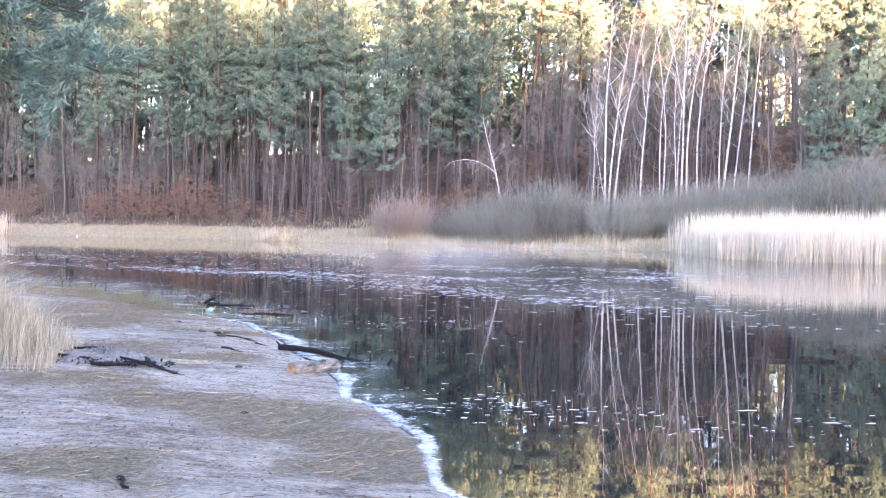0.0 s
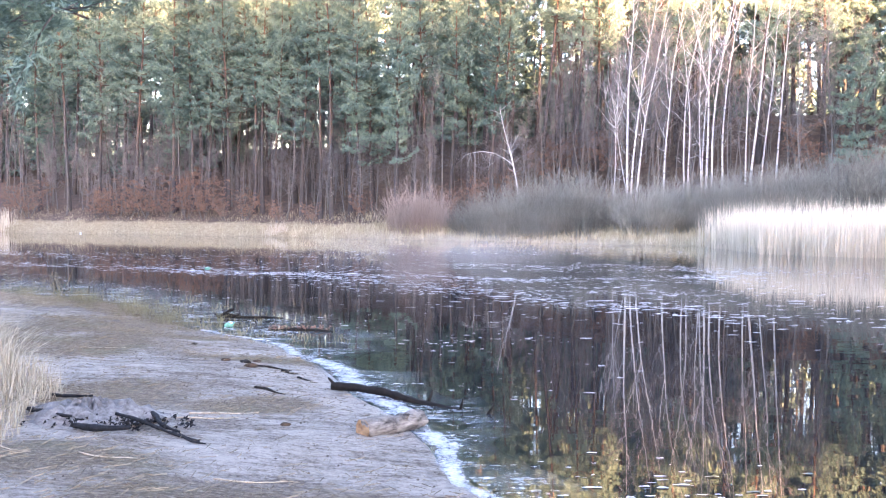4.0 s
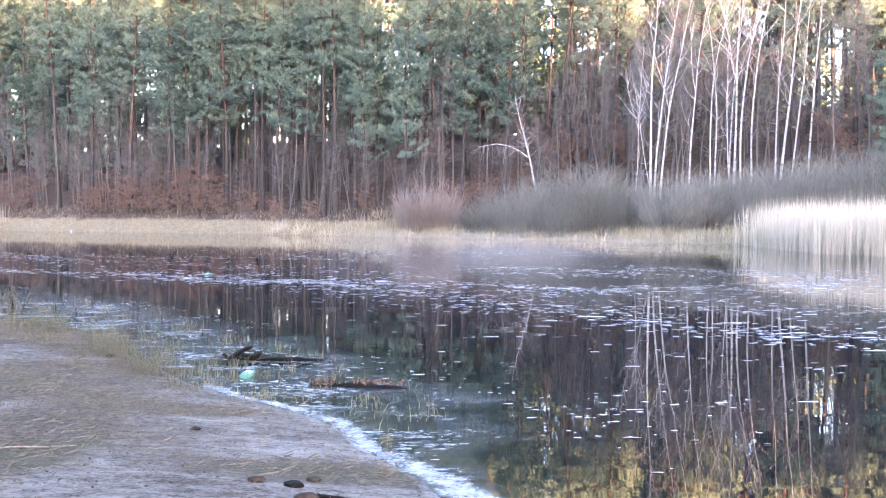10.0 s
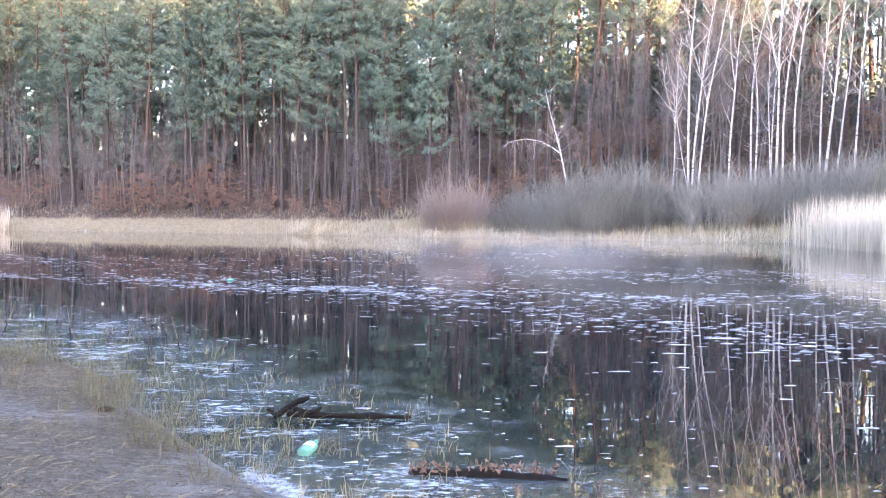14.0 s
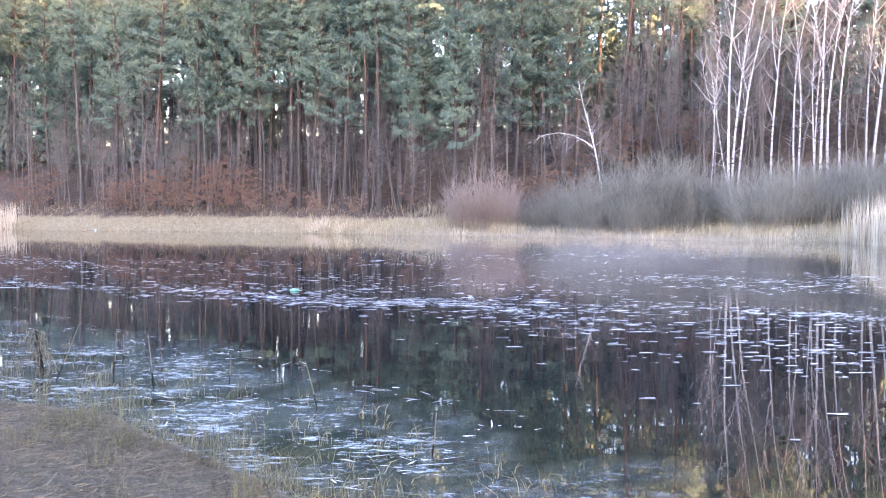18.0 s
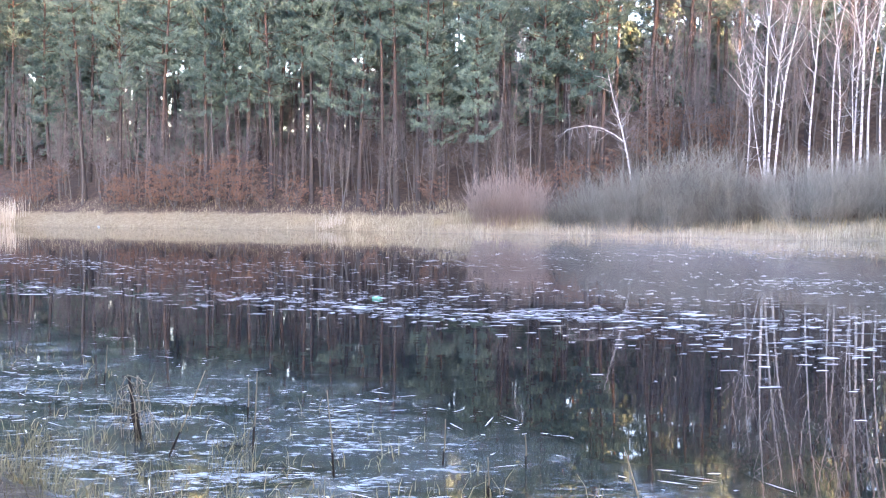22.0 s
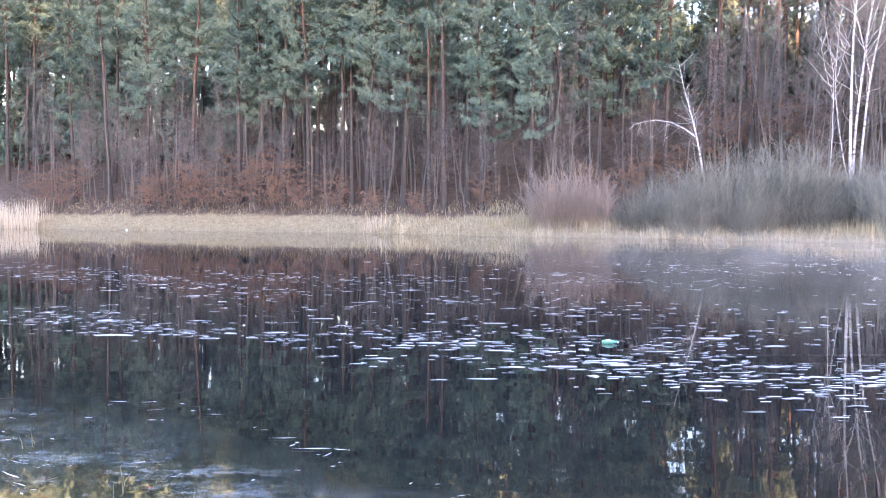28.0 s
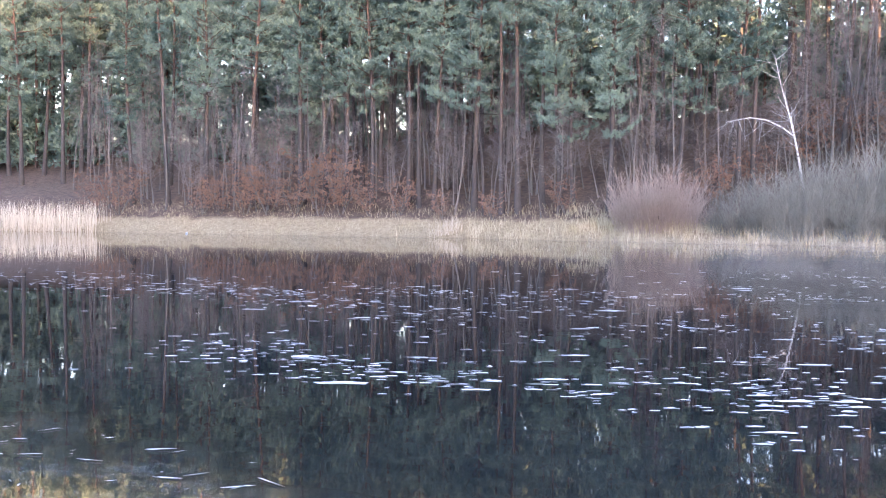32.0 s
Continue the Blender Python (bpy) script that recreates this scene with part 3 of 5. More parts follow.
n = 0
while n < 215:
    x, back = r.uniform(-85, 68), n >= 58
    y = edge_of_wood(x) + (15 if back else 2.5) + (28 if back else 13) * r.random()
    gap = 2.2 if back else 2.5
    if any((x - a) ** 2 + (y - b) ** 2 < gap * gap for a, b in taken):
        n += 0.02
        continue
    if 5 < x < 19 and r.random() < 0.3:
        n += 0.02
        continue
    taken.append((x, y))
    if back:
        stand(deep[int(r.integers(0, 3))], x, y, r.uniform(0, 360), r.uniform(1.0, 1.18), r.uniform(1.1, 1.3), r.normal(0, 1.0, 2))
    else:
        k = int(r.choice([0, 2, 4, 5] if 6 < x < 16 else [0, 1, 3, 5, 1, 3] if x > -26 else [0, 2, 5, 0, 1]))
        stand(pines[k], x, y, r.uniform(0, 360), r.uniform(0.95, 1.12), r.uniform(1.05, 1.2), r.normal(0, 1.2, 2))
    n += 1


def far_wood(points, h, low, r):
    """Many distant pines joined: each has a trunk and a ragged crown of large needle sprays."""
    trunks, base, way = [], [], []
    zz = height(points[:, 0], points[:, 1])
    for (x, y), z in zip(points, zz):
        hh = h * r.uniform(0.8, 1.15)
        trunks.append((np.array([(x, y, z - 0.2), (x + r.normal(0, 0.2), y, z + hh * 0.5), (x + r.normal(0, 0.3), y, z + hh)]), np.array([0.2, 0.14, 0.03])))
        t = r.uniform(low * r.uniform(0.6, 1.5), 1, 80)
        a, q = r.uniform(0, 6.283, 80), r.uniform(0.2, 1, 80) * 3.0 * (1.15 - t)
        base.append(np.stack([x + np.cos(a) * q, y + np.sin(a) * q, z + hh * t], 1))
        way.append(np.stack([np.cos(a), np.sin(a), 0.5 + 0 * a], 1))
    crown = sprays(np.concatenate(base), np.concatenate(way), 6, 0.95, 0.17, r, 0.8)
    return mesh_of("far_trunks", *tubes(trunks, 5), M_PINE_BARK), mesh_of("far_crowns", *crown, M_NEEDLE)


def wood(points, h, low, label):
    e = tagged(new("distant_wood"), label, "woods", kind="stuff")
    for pname, me in zip(("trunks", "crowns"), far_wood(points, h, low, r)):
        tagged(part(pname, me, e), kind="stuff")


px = r.uniform(-110, 95, 260)
wood(np.stack([px, 122 + 40 * r.random(260) - 0.2 * np.maximum(px - 8, 0)], 1), 32, 0.06, "dark distant pines filling the depth of the wood")
px = r.uniform(-110, 90, 240)
wood(np.stack([px, 114 + 16 * r.random(240) - 0.25 * np.maximum(px - 8, 0) + 0.1 * np.maximum(-px - 14, 0)], 1), 9, 0.03, "dense low undergrowth of young pines on the crest")
# unseen row added on that ridge: its ragged top sets the far trees' shade line
px = np.arange(-40, 200, 1.5)
wood(np.stack([px, -252 + r.normal(0, 3, len(px))], 1), 8.5, 0.1, "unseen pines added on the ridge behind the viewer to cast shade")
for x, y, k, s in [(33.0, 75, 0, 1.0), (36.0, 74, 1, 1.15), (38.5, 77, 0, 1.1), (42, 73, 0, 1.2), (46, 71, 1, 1.2), (40, 79, 0, 1.3)]:
    stand(young[k], x, y, r.uniform(0, 360), s)
for k in range(42):
    x = r.uniform(11, 36)
    stand(bares[int(r.integers(0, 3))], x, edge_of_wood(x) - 3 + 9 * r.random(), r.uniform(0, 360), r.uniform(0.9, 1.25), 1.0, r.normal(0, 3, 2))
# slim poles that lean out of the wood: x, y, kind, size, lean
for x, y, k, s, ly in [(-37.1, 97.9, 1, 0.9, -4.1), (-38.2, 98.5, 2, 0.85, -6.3), (-44.3, 100.6, 2, 1.0, -4.2), (-29.4, 95.1, 1, 0.85, -4.8), (-17.2, 89.3, 1, 0.9, -6.2), (-10.8, 85.6, 2, 0.55, -15.2), (-22.5, 92.2, 2, 0.6, -16.5), (-33.7, 96.7, 2, 0.7, -9.3),
                       (-46.9, 101.6, 2, 0.4, -15.9), (-50.5, 102.4, 1, 0.9, -2.8), (-1.6, 85, 1, 0.85, 3), (1.6, 84.5, 2, 0.8, -2), (-15, 88, 0, 0.9, 1.5), (-4.2, 85.5, 1, 0.85, 2)]:
    stand(poles[k], x, y, r.uniform(0, 360), s, 1.0, (r.normal(0, 1.5), ly))
for k in range(22):
    x = r.uniform(-56, 14)
    stand(poles[k % 3], x, edge_of_wood(x) + 1.0 + 6 * r.random(), r.uniform(0, 360), r.uniform(0.8, 1.15), 1.0, r.normal(0, 2, 2))
for k in range(125):
    x = r.uniform(-58, 36)
    y = edge_of_wood(x) - 0.5 + 11 * r.random()
    stand(bares[int(r.integers(0, 4))], x, y, r.uniform(0, 360), r.uniform(0.7, 1.15), 1.0, r.normal(0, 3, 2))
for x, y, k in [(34, 84, 1), (36.5, 87, 3), (32, 89, 1), (38.5, 84, 3)]:
    stand(pines[k], x, y, 70 * k + 9 * x, 1.05)
for k in range(46):
    x = r.uniform(-54, 16)
    stand(bares[3], x, edge_of_wood(x) - 1.0 + 7 * r.random(), r.uniform(0, 360), r.uniform(0.6, 1.1), 1.0, r.normal(0, 6, 2))
for proto in (*pines, *deep, *young, *poles, *bares):
    drop_proto(proto)

# ---- scrub, reeds and grass of the far shore ----
def sown(n, box, keep, r):
    """n points spread over a box of the plan, kept where keep(x, y, s) is true; s is the distance from the waterline."""
    x, y = r.uniform(box[0], box[1], n), r.uniform(box[2], box[3], n)
    s = shore_distance(x, y)
    ok = keep(x, y, s)
    return np.stack([x[ok], y[ok]], 1), s[ok]


def shrub_mesh(seed, h, stems, fan, mat, twigs=3, wide=1.5):
    """A leafless bush: many stems fan out from a wide foot under a domed top, each with side twigs."""
    r = np.random.default_rng(seed)
    paths = []
    for _ in range(stems):
        a, q = r.uniform(0, 6.283), math.sqrt(r.random())
        b = np.array([math.cos(a) * q * wide * 0.7, math.sin(a) * q * wide * 0.7, -0.1])
        L = h * (1.02 - 0.45 * q * q) * r.uniform(0.6, 1.03)
        p = bough(b, (math.cos(a) * fan * q, math.sin(a) * fan * q, 1.0), L, r, 6, 0.26)
        paths.append((p, np.linspace(0.015, 0.006, 6)))
        for _ in range(twigs):
            c = r.uniform(0, 6.283)
            tw = bough(along(p, r.uniform(0.2, 0.97)), (math.cos(c), math.sin(c), r.uniform(0.4, 1.6)), h * r.uniform(0.07, 0.24), r, 3, 0.25)
            paths.append((tw, np.linspace(0.0085, 0.0045, 3)))
    return mesh_of("shrub", *tubes(paths, 3), mat)


M_RED_TWIG = plant_mat("reddish_twigs", (0.27, 0.215, 0.185), (0.5, 0.4, 0.345))
willow_mesh = [shrub_mesh(400 + k, h, 140, 0.8, M_WILLOW, 13, 2.2) for k, h in enumerate((5.2, 4.5, 4.9))]
red_mesh = shrub_mesh(410, 4.2, 110, 0.5, M_RED_TWIG, 9, 1.6)
r = np.random.default_rng(21)


def shrub(name, me, x, y, size, label, category, group=""):
    ob = new(name, me)
    ob.matrix_basis = pose(x, y, floor_z(x, y), 0, 0, r.uniform(0, 360)) @ Matrix.Scale(size, 4)
    return tagged(ob, label, category, group)


# the low mounds beside the leaning birch, then the tall ones at the birches' feet: x, y, size
for x, y, q in [(1.2, 76.6, 0.72), (2.6, 75.6, 0.8), (4.2, 76.2, 0.95), (5.8, 75.2, 1.05), (7.4, 75.8, 1.12), (9.0, 74.8, 1.1), (10.4, 75.2, 1.0), (11.6, 74.2, 0.8), (3.4, 74.2, 0.62), (6.6, 73.2, 0.7), (9.8, 72.4, 0.65), (12.6, 73.4, 0.55), (0.2, 77.2, 0.5)]:
    shrub("willow_bush", willow_mesh[int(7 * x) % 3], x, y, 1.13 * q, "dense leafless grey willow bush above dry grass", "bush", "willow scrub on the far shore")
for k in range(20):
    x = 14.4 + 1.2 * k
    y = 72.6 - 0.3 * (x - 14) + (2.6 if k % 2 else -1.0) + r.normal(0, 0.4)
    shrub("willow_bush", willow_mesh[k % 3], x, y, (1.0 + 0.012 * k) * r.uniform(0.85, 1.15), "tall leafless grey willow bush at the birches' feet", "bush", "willow scrub on the far shore")
for x, y, q in [(-4.3, 79.4, 1.0), (-3, 79, 0.9), (-2, 78.6, 0.72), (-5.3, 80, 0.7)]:
    shrub("bare_bush", red_mesh, x, y, 1.3 * q, "reddish-brown leafless bush beside the willows", "bush", "reddish bushes")


def oak_meshes(seed, h, n_leaf):
    r = np.random.default_rng(seed)
    stems, base, way = [], [], []
    for k in range(4):
        a = r.uniform(0, 6.283)
        p = bough((0.2 * math.cos(a), 0.2 * math.sin(a), -0.1), (0.4 * math.cos(a), 0.4 * math.sin(a), 1), h * r.uniform(0.7, 1), r, 7, 0.12)
        stems.append((p, np.linspace(0.05, 0.012, 7)))
        for _ in range(16):
            c = r.uniform(0, 6.283)
            b = bough(along(p, r.uniform(0.15, 1)), (math.cos(c), math.sin(c), 0.18), h * r.uniform(0.18, 0.4), r, 5, 0.16)
            stems.append((b, np.linspace(0.016, 0.005, 5)))
            for t in r.uniform(0.3, 1, n_leaf):
                base.append(along(b, t) + r.normal(0, 1, 3) * np.array([0.17, 0.17, 0.06]))
                way.append(r.normal(0, 0.6, 3) - np.array([0, 0, 0.3]))
    leaf = sprays(np.array(base), np.array(way), 4, 0.12, 0.045, r, 0.9)
    return mesh_of("oak_stems", *tubes(stems, 4), M_GREY_BARK), mesh_of("oak_leaves", *leaf, M_OAK)


oaks = []
for k, (h, n_leaf) in enumerate([(7.0, 14), (5.6, 11), (3.8, 7)]):
    e = tagged(new("oak_shrub"), "young oak still holding russet dead leaves", "oak", "young oaks with russet leaves")
    a, b = oak_meshes(430 + k, h, n_leaf)
    part("stem", a, e), tagged(part("foliage", b, e), kind="stuff")
    oaks.append(e)
for x, y, k, s in [(-51.3, 102.8, 1, 0.85), (-49, 102.5, 1, 0.95), (-40, 99.4, 1, 0.72), (-38.3, 98.9, 2, 0.9), (-35.8, 98.1, 1, 0.85), (-33.4, 97.1, 1, 0.95), (-30.9, 96.2, 1, 0.85), (-28.5, 95, 0, 0.92), (-26.7, 94.4, 1, 0.9),
                   (-21.7, 92.1, 2, 0.85), (-24.1, 93.1, 2, 0.7), (-18, 90.2, 2, 0.6), (-14.2, 88.1, 2, 0.55), (-9, 85.3, 2, 0.7), (-1.5, 84, 2, 0.8), (1, 85.5, 2, 0.9), (5.2, 87, 2, 0.9), (9.4, 89.5, 2, 1.1), (12.6, 89.5, 2, 1.2), (10.6, 92.5, 2, 1.2), (15.5, 88.5, 2, 1.2), (31, 78, 1, 1.1), (35, 73, 1, 1.0)]:
    stand(oaks[k], x, y - (1.3 if x < -12 else 0), r.uniform(0, 360), s)
for e in oaks:
    drop_proto(e)

# the white birch that leans out of the willows, with its broken arm
e = tagged(new("birch_tree"), "thin leaning white birch with one bare arching limb", "birch tree")
e.matrix_basis = pose(5.35, 79.2, floor_z(5.35, 79.2))
rr = np.random.default_rng(77)
tp = np.array([(0.15, 0, -0.3), (0.05, 0, 1.5), (-0.25, 0, 3.4), (-0.6, 0, 5.2), (-0.95, 0, 6.6), (-1.5, 0.1, 8.6), (-1.9, 0.1, 10.4)])
part("trunk", mesh_of("leaning_trunk", *tubes([(tp, np.linspace(0.1, 0.018, 7))], 8), M_BIRCH_BARK, True), e)
arm = np.array([(-0.75, 0, 5.4), (-1.4, 0, 5.9), (-2.4, -0.1, 6.35), (-3.4, -0.1, 6.5), (-4.3, -0.1, 6.35), (-4.9, -0.1, 6.2)])
part("limb", mesh_of("arching_limb", *tubes([(arm, np.linspace(0.055, 0.012, 6))], 6), M_BIRCH_BARK, True), e)
tw = [(bough(along(arm, t), (rr.normal(), 0.3 * rr.normal(), -1.2), rr.uniform(0.8, 2.0), rr, 5, 0.2), np.linspace(0.014, 0.005, 5)) for t in rr.uniform(0.2, 1, 18)]
tw += [(bough(along(tp, t), (rr.normal(), 0.4 * rr.normal(), 0.5), rr.uniform(0.8, 2.0), rr, 5, 0.25), np.linspace(0.018, 0.005, 5)) for t in rr.uniform(0.4, 1, 22)]
tagged(part("twigwork", mesh_of("arm_twigs", *tubes(tw, 3), M_BIRCH_BARK), e), kind="stuff")

# reed bed and dry grass
rr = np.random.default_rng(31)


def in_reeds(x, y, s):
    front = 44.4 + np.maximum(18.5 - x, 0) * 1.6 + 0.35 * waves(x, y, 1.3, 3)
    return (x > 15.8 + 0.08 * np.maximum(y - 51, 0) + 0.5 * waves(x, y, 2.0, 1)) & (y > front) & (y < 65 - 0.45 * (x - 14))


xy, s = sown(26000, (12, 46, 43, 65), in_reeds, rr)
z = np.full(len(xy), -0.1)
stem = blades(xy, z, rr.normal(2.6, 0.32, len(xy)) + 0.18 * waves(xy[:, 0], xy[:, 1], 1.9, 3), 0.014, rr, 0.06, 0.3)
leafxy = xy[: len(xy) // 2]
leaf = blades(leafxy, np.full(len(leafxy), 0.3), rr.uniform(1.0, 2.0, len(leafxy)), 0.02, rr, 0.22, 0.6)
reed = tagged(new("reed_bed", mesh_of("reed_bed", *merged(stem, leaf), M_REED)), "tall pale dry reeds standing in the water", "reeds", kind="stuff")
xy, s = sown(9000, (-68, -46, 88, 102), lambda x, y, s: (s > -0.6) & (s < 2.5) & (x < -49.5 + waves(x, y, 2, 1)), rr)
tagged(new("reed_bed", mesh_of("reed_bed", *blades(xy, height(xy[:, 0], xy[:, 1]), rr.normal(1.9, 0.25, len(xy)), 0.016, rr, 0.1), M_REED)), "small patch of dry reeds at the far bank", "reeds", kind="stuff")

xy, s = sown(120000, (-66, 34, 54, 104), lambda x, y, s: (s > -0.1) & (s < 6.2 + 1.0 * waves(x, y, 0.5, 2)) & (rr.random(len(x)) < 0.55 + 0.45 * waves(x, y, 1.4, 6)), rr)
tall = (0.24 + 0.14 * waves(xy[:, 0], xy[:, 1], 0.45, 3) + 0.4 * np.exp(-(((xy[:, 0] + 5) / 7) ** 4)) + 0.12 * rr.normal(size=len(xy)))
tall = np.clip(tall, 0.12, 1.2) * np.where(xy[:, 0] > 3, 1.9 + 0.5 * waves(xy[:, 0], xy[:, 1], 1.6, 4), 1.0 + 0.35 * waves(xy[:, 0], xy[:, 1], 1.1, 9))
tagged(new("dry_grass", mesh_of("dry_grass", *blades(xy, height(xy[:, 0], xy[:, 1]) - 0.02, tall * 1.2, 0.016, rr, 0.9, 0.7), M_GRASS)), "pale dry grass matted along the far bank", "grass", kind="stuff")
# taller sedge standing at the water and before the willows
xy, s = sown(60000, (-16, 30, 55, 90), lambda x, y, s: (s > -0.15) & (s < 3.2) & (waves(x, y, 1.3, 4) + 0.5 * waves(x, y, 3.1, 6) + 0.4 * rr.normal(size=len(x)) > np.where(x > 2, 0.0, 0.2)), rr)
hh = rr.uniform(0.45, 1.15, len(xy)) * (0.85 + 0.35 * waves(xy[:, 0], xy[:, 1], 1.3, 4))
tagged(new("sedge", mesh_of("sedge", *blades(xy, height(xy[:, 0], xy[:, 1]) - 0.02, hh, 0.014, rr, 0.6, 0.9), M_GRASS)), "tall pale sedge tangled along the far waterline", "grass", kind="stuff")
# upright tufts at the bank
c = np.array([(-18.0, 86.0), (-17.1, 85.7), (-17.5, 86.2)])
xy = np.repeat(c, 60, 0) + rr.normal(0, 0.4, (180, 2))
tagged(new("grass_tuft", mesh_of("grass_tuft", *blades(xy, height(xy[:, 0], xy[:, 1]), rr.uniform(0.3, 1.4, 180), 0.014, rr, 0.4, 0.5), M_REED)), "upright tufts of pale sedge on the bank", "grass", kind="stuff")

# ---- what floats on the pond ----
M_PAD, nt, bsdf = nodes_of("frosted_pads")
geo = nt.nodes.new("ShaderNodeNewGeometry")
nt.links.new(ramp(nt, geo.outputs["Random Per Island"], [(0.0, (0.1, 0.12, 0.09)), (0.12, (0.3, 0.32, 0.3)), (0.3, (0.62, 0.61, 0.64)), (1.0, (0.88, 0.87, 0.89))]), bsdf.inputs["Base Color"])
bsdf.inputs["Roughness"].default_value = 0.6
rr = np.random.default_rng(41)


def drifts(lines, r):
    """Points scattered along bands of the plan: each band is its width, its count and its line."""
    out = []
    for wide, n, line in lines:
        line = np.array(line, float)
        t = r.random(n)
        p = np.array([along(line, q) for q in t])
        lump = p + r.normal(0, wide, p.shape) * [1.2, 1.0]
        out.append(lump)
    p = np.concatenate(out)
    keep = waves(p[:, 0], p[:, 1], 1.6, 2) + 0.7 * waves(p[:, 0], p[:, 1], 4.5, 5) + 0.35 * r.normal(size=len(p)) > -0.15
    p = p[keep]
    return p[shore_distance(p[:, 0], p[:, 1]) < -0.3]


def pads(p, size, r):
    n, k = len(p), 8
    a = np.arange(k) * 2 * np.pi / k
    rad = size * np.exp(r.normal(0, 0.38, (n, 1))) * r.uniform(0.8, 1.15, (n, k))
    rad[:, ::3] *= r.uniform(0.3, 1.0, (n, 3))
    st = r.uniform(1.0, 2.6, (n, 1))
    x = p[:, :1] + rad * np.cos(a) * st
    y = p[:, 1:] + 0.55 * rad * np.sin(a)
    z = 0.003 + 0.003 * r.random((n, 1)) + 0.004 * np.maximum(0, r.normal(size=(n, k)) - 0.7)
    V = np.stack([x, y, z * np.ones((n, k))], 2).reshape(-1, 3)
    return V, np.arange(n * k).reshape(n, k)


p = drifts([(1.5, 4600, [(-32, 46), (-20, 42), (-12, 36.5), (-6, 30.5), (-2, 26), (2, 20.5), (5, 18)]), (0.6, 3900, [(-17, 34.0), (-12.5, 31.6), (-8, 29.4), (-4, 28), (1, 27), (6, 28), (9, 31)]),
            (1.8, 2400, [(-1, 35), (6, 33.5), (13, 32)]), (2.4, 1300, [(-8, 45), (2, 47.5), (9, 52)]), (0.5, 70, [(3, 15), (7, 14.5), (10, 16)]), (1.4, 800, [(-2, 25), (2, 22), (5, 24), (7, 28)]),
            (1.0, 500, [(-22, 41), (-12, 41.5), (-4, 40)])], rr)
tagged(new("lily_pads", mesh_of("lily_pads", *pads(p, 0.034, rr), M_PAD)), "frosted white lily pads floating in drifts on dark water", "lily pads", kind="stuff")
p = drifts([(0.35, 260, [(-0.2, 8.3), (0.8, 7.6), (3, 7.0), (5, 7.4)]), (0.4, 60, [(-2.2, 15), (-0.6, 14.7), (0.5, 15)]), (0.9, 260, [(-4.6, 17), (-3.2, 16.4), (-1.5, 14.2), (-0.4, 11)])], rr)
tagged(new("floating_debris", mesh_of("floating_debris", *pads(p, 0.016, rr), M_PAD)), "bits of ice and leaf floating near the shore", "debris", kind="stuff")

# thin skin of ice and the frosted rim at the water's edge
M_SKIM, nt, bsdf = nodes_of("skim_ice")
geo = nt.nodes.new("ShaderNodeNewGeometry").outputs["Position"]
streak = noise_tex(nt, 1.6, 5, 0.7, geo, (0.8, 2.0, 1))
fine = noise_tex(nt, 12, 6, 0.8, geo, (0.6, 1.7, 1))
sheet = noise_tex(nt, 0.75, 4, 0.55, geo, (0.8, 1.5, 1))
veil = ramp(nt, sheet, [(0.445, (0.01, 0.01, 0.01)), (0.452, (0.45, 0.45, 0.45)), (0.466, (0.12, 0.12, 0.12)), (0.6, (0.16, 0.16, 0.16)), (0.607, (0.5, 0.5, 0.5)), (0.62, (0.22, 0.22, 0.22))])
veil = calc(nt, "MULTIPLY", veil, ramp(nt, streak, [(0.34, (0.35, 0.35, 0.35)), (0.66, (1.0, 1.0, 1.0))]))
fleck = ramp(nt, calc(nt, "ADD", calc(nt, "MULTIPLY", streak, 0.45), calc(nt, "MULTIPLY", fine, 0.6)), [(0.545, (0, 0, 0)), (0.6, (0.8, 0.8, 0.8))])
att = nt.nodes.new("ShaderNodeAttribute")
att.attribute_name = "cover"
torn = calc(nt, "MULTIPLY", att.outputs["Fac"], ramp(nt, noise_tex(nt, 0.9, 5, 0.7, geo), [(0.34, (0.2, 0.2, 0.2)), (0.58, (1, 1, 1))]))
fac = calc(nt, "MULTIPLY", calc(nt, "MAXIMUM", veil, fleck), torn)
nt.links.new(fac, bsdf.inputs["Alpha"])
nt.links.new(ramp(nt, fine, [(0.35, (0.28, 0.35, 0.37)), (0.65, (0.74, 0.79, 0.82))]), bsdf.inputs["Base Color"])
bsdf.inputs["Roughness"].default_value = 0.35
OUTER = [(0.1, 7.2), (-0.4, 9.2), (-1.0, 11.2), (-1.7, 13.2), (-2.0, 15.6), (-2.6, 17.0), (-3.4, 18.2), (-4.4, 19.0), (-5.2, 20.3), (-6.4, 21.4), (-7.6, 22.9), (-9.0, 24.2), (-10.8, 25.6), (-12.8, 27.4), (-15.5, 28.8), (-19, 30.5)]
INNER = [(-0.4, 7.2), (-1.15, 9.0), (-1.95, 11.0), (-2.85, 13.1), (-3.9, 14.5), (-4.8, 15.3), (-5.4, 16.2), (-6.1, 17.3), (-6.7, 18.1), (-7.5, 19.0), (-8.3, 19.8), (-9.3, 20.4), (-10.2, 21.0), (-11.0, 21.7), (-12.9, 23.4), (-18, 26.6)]


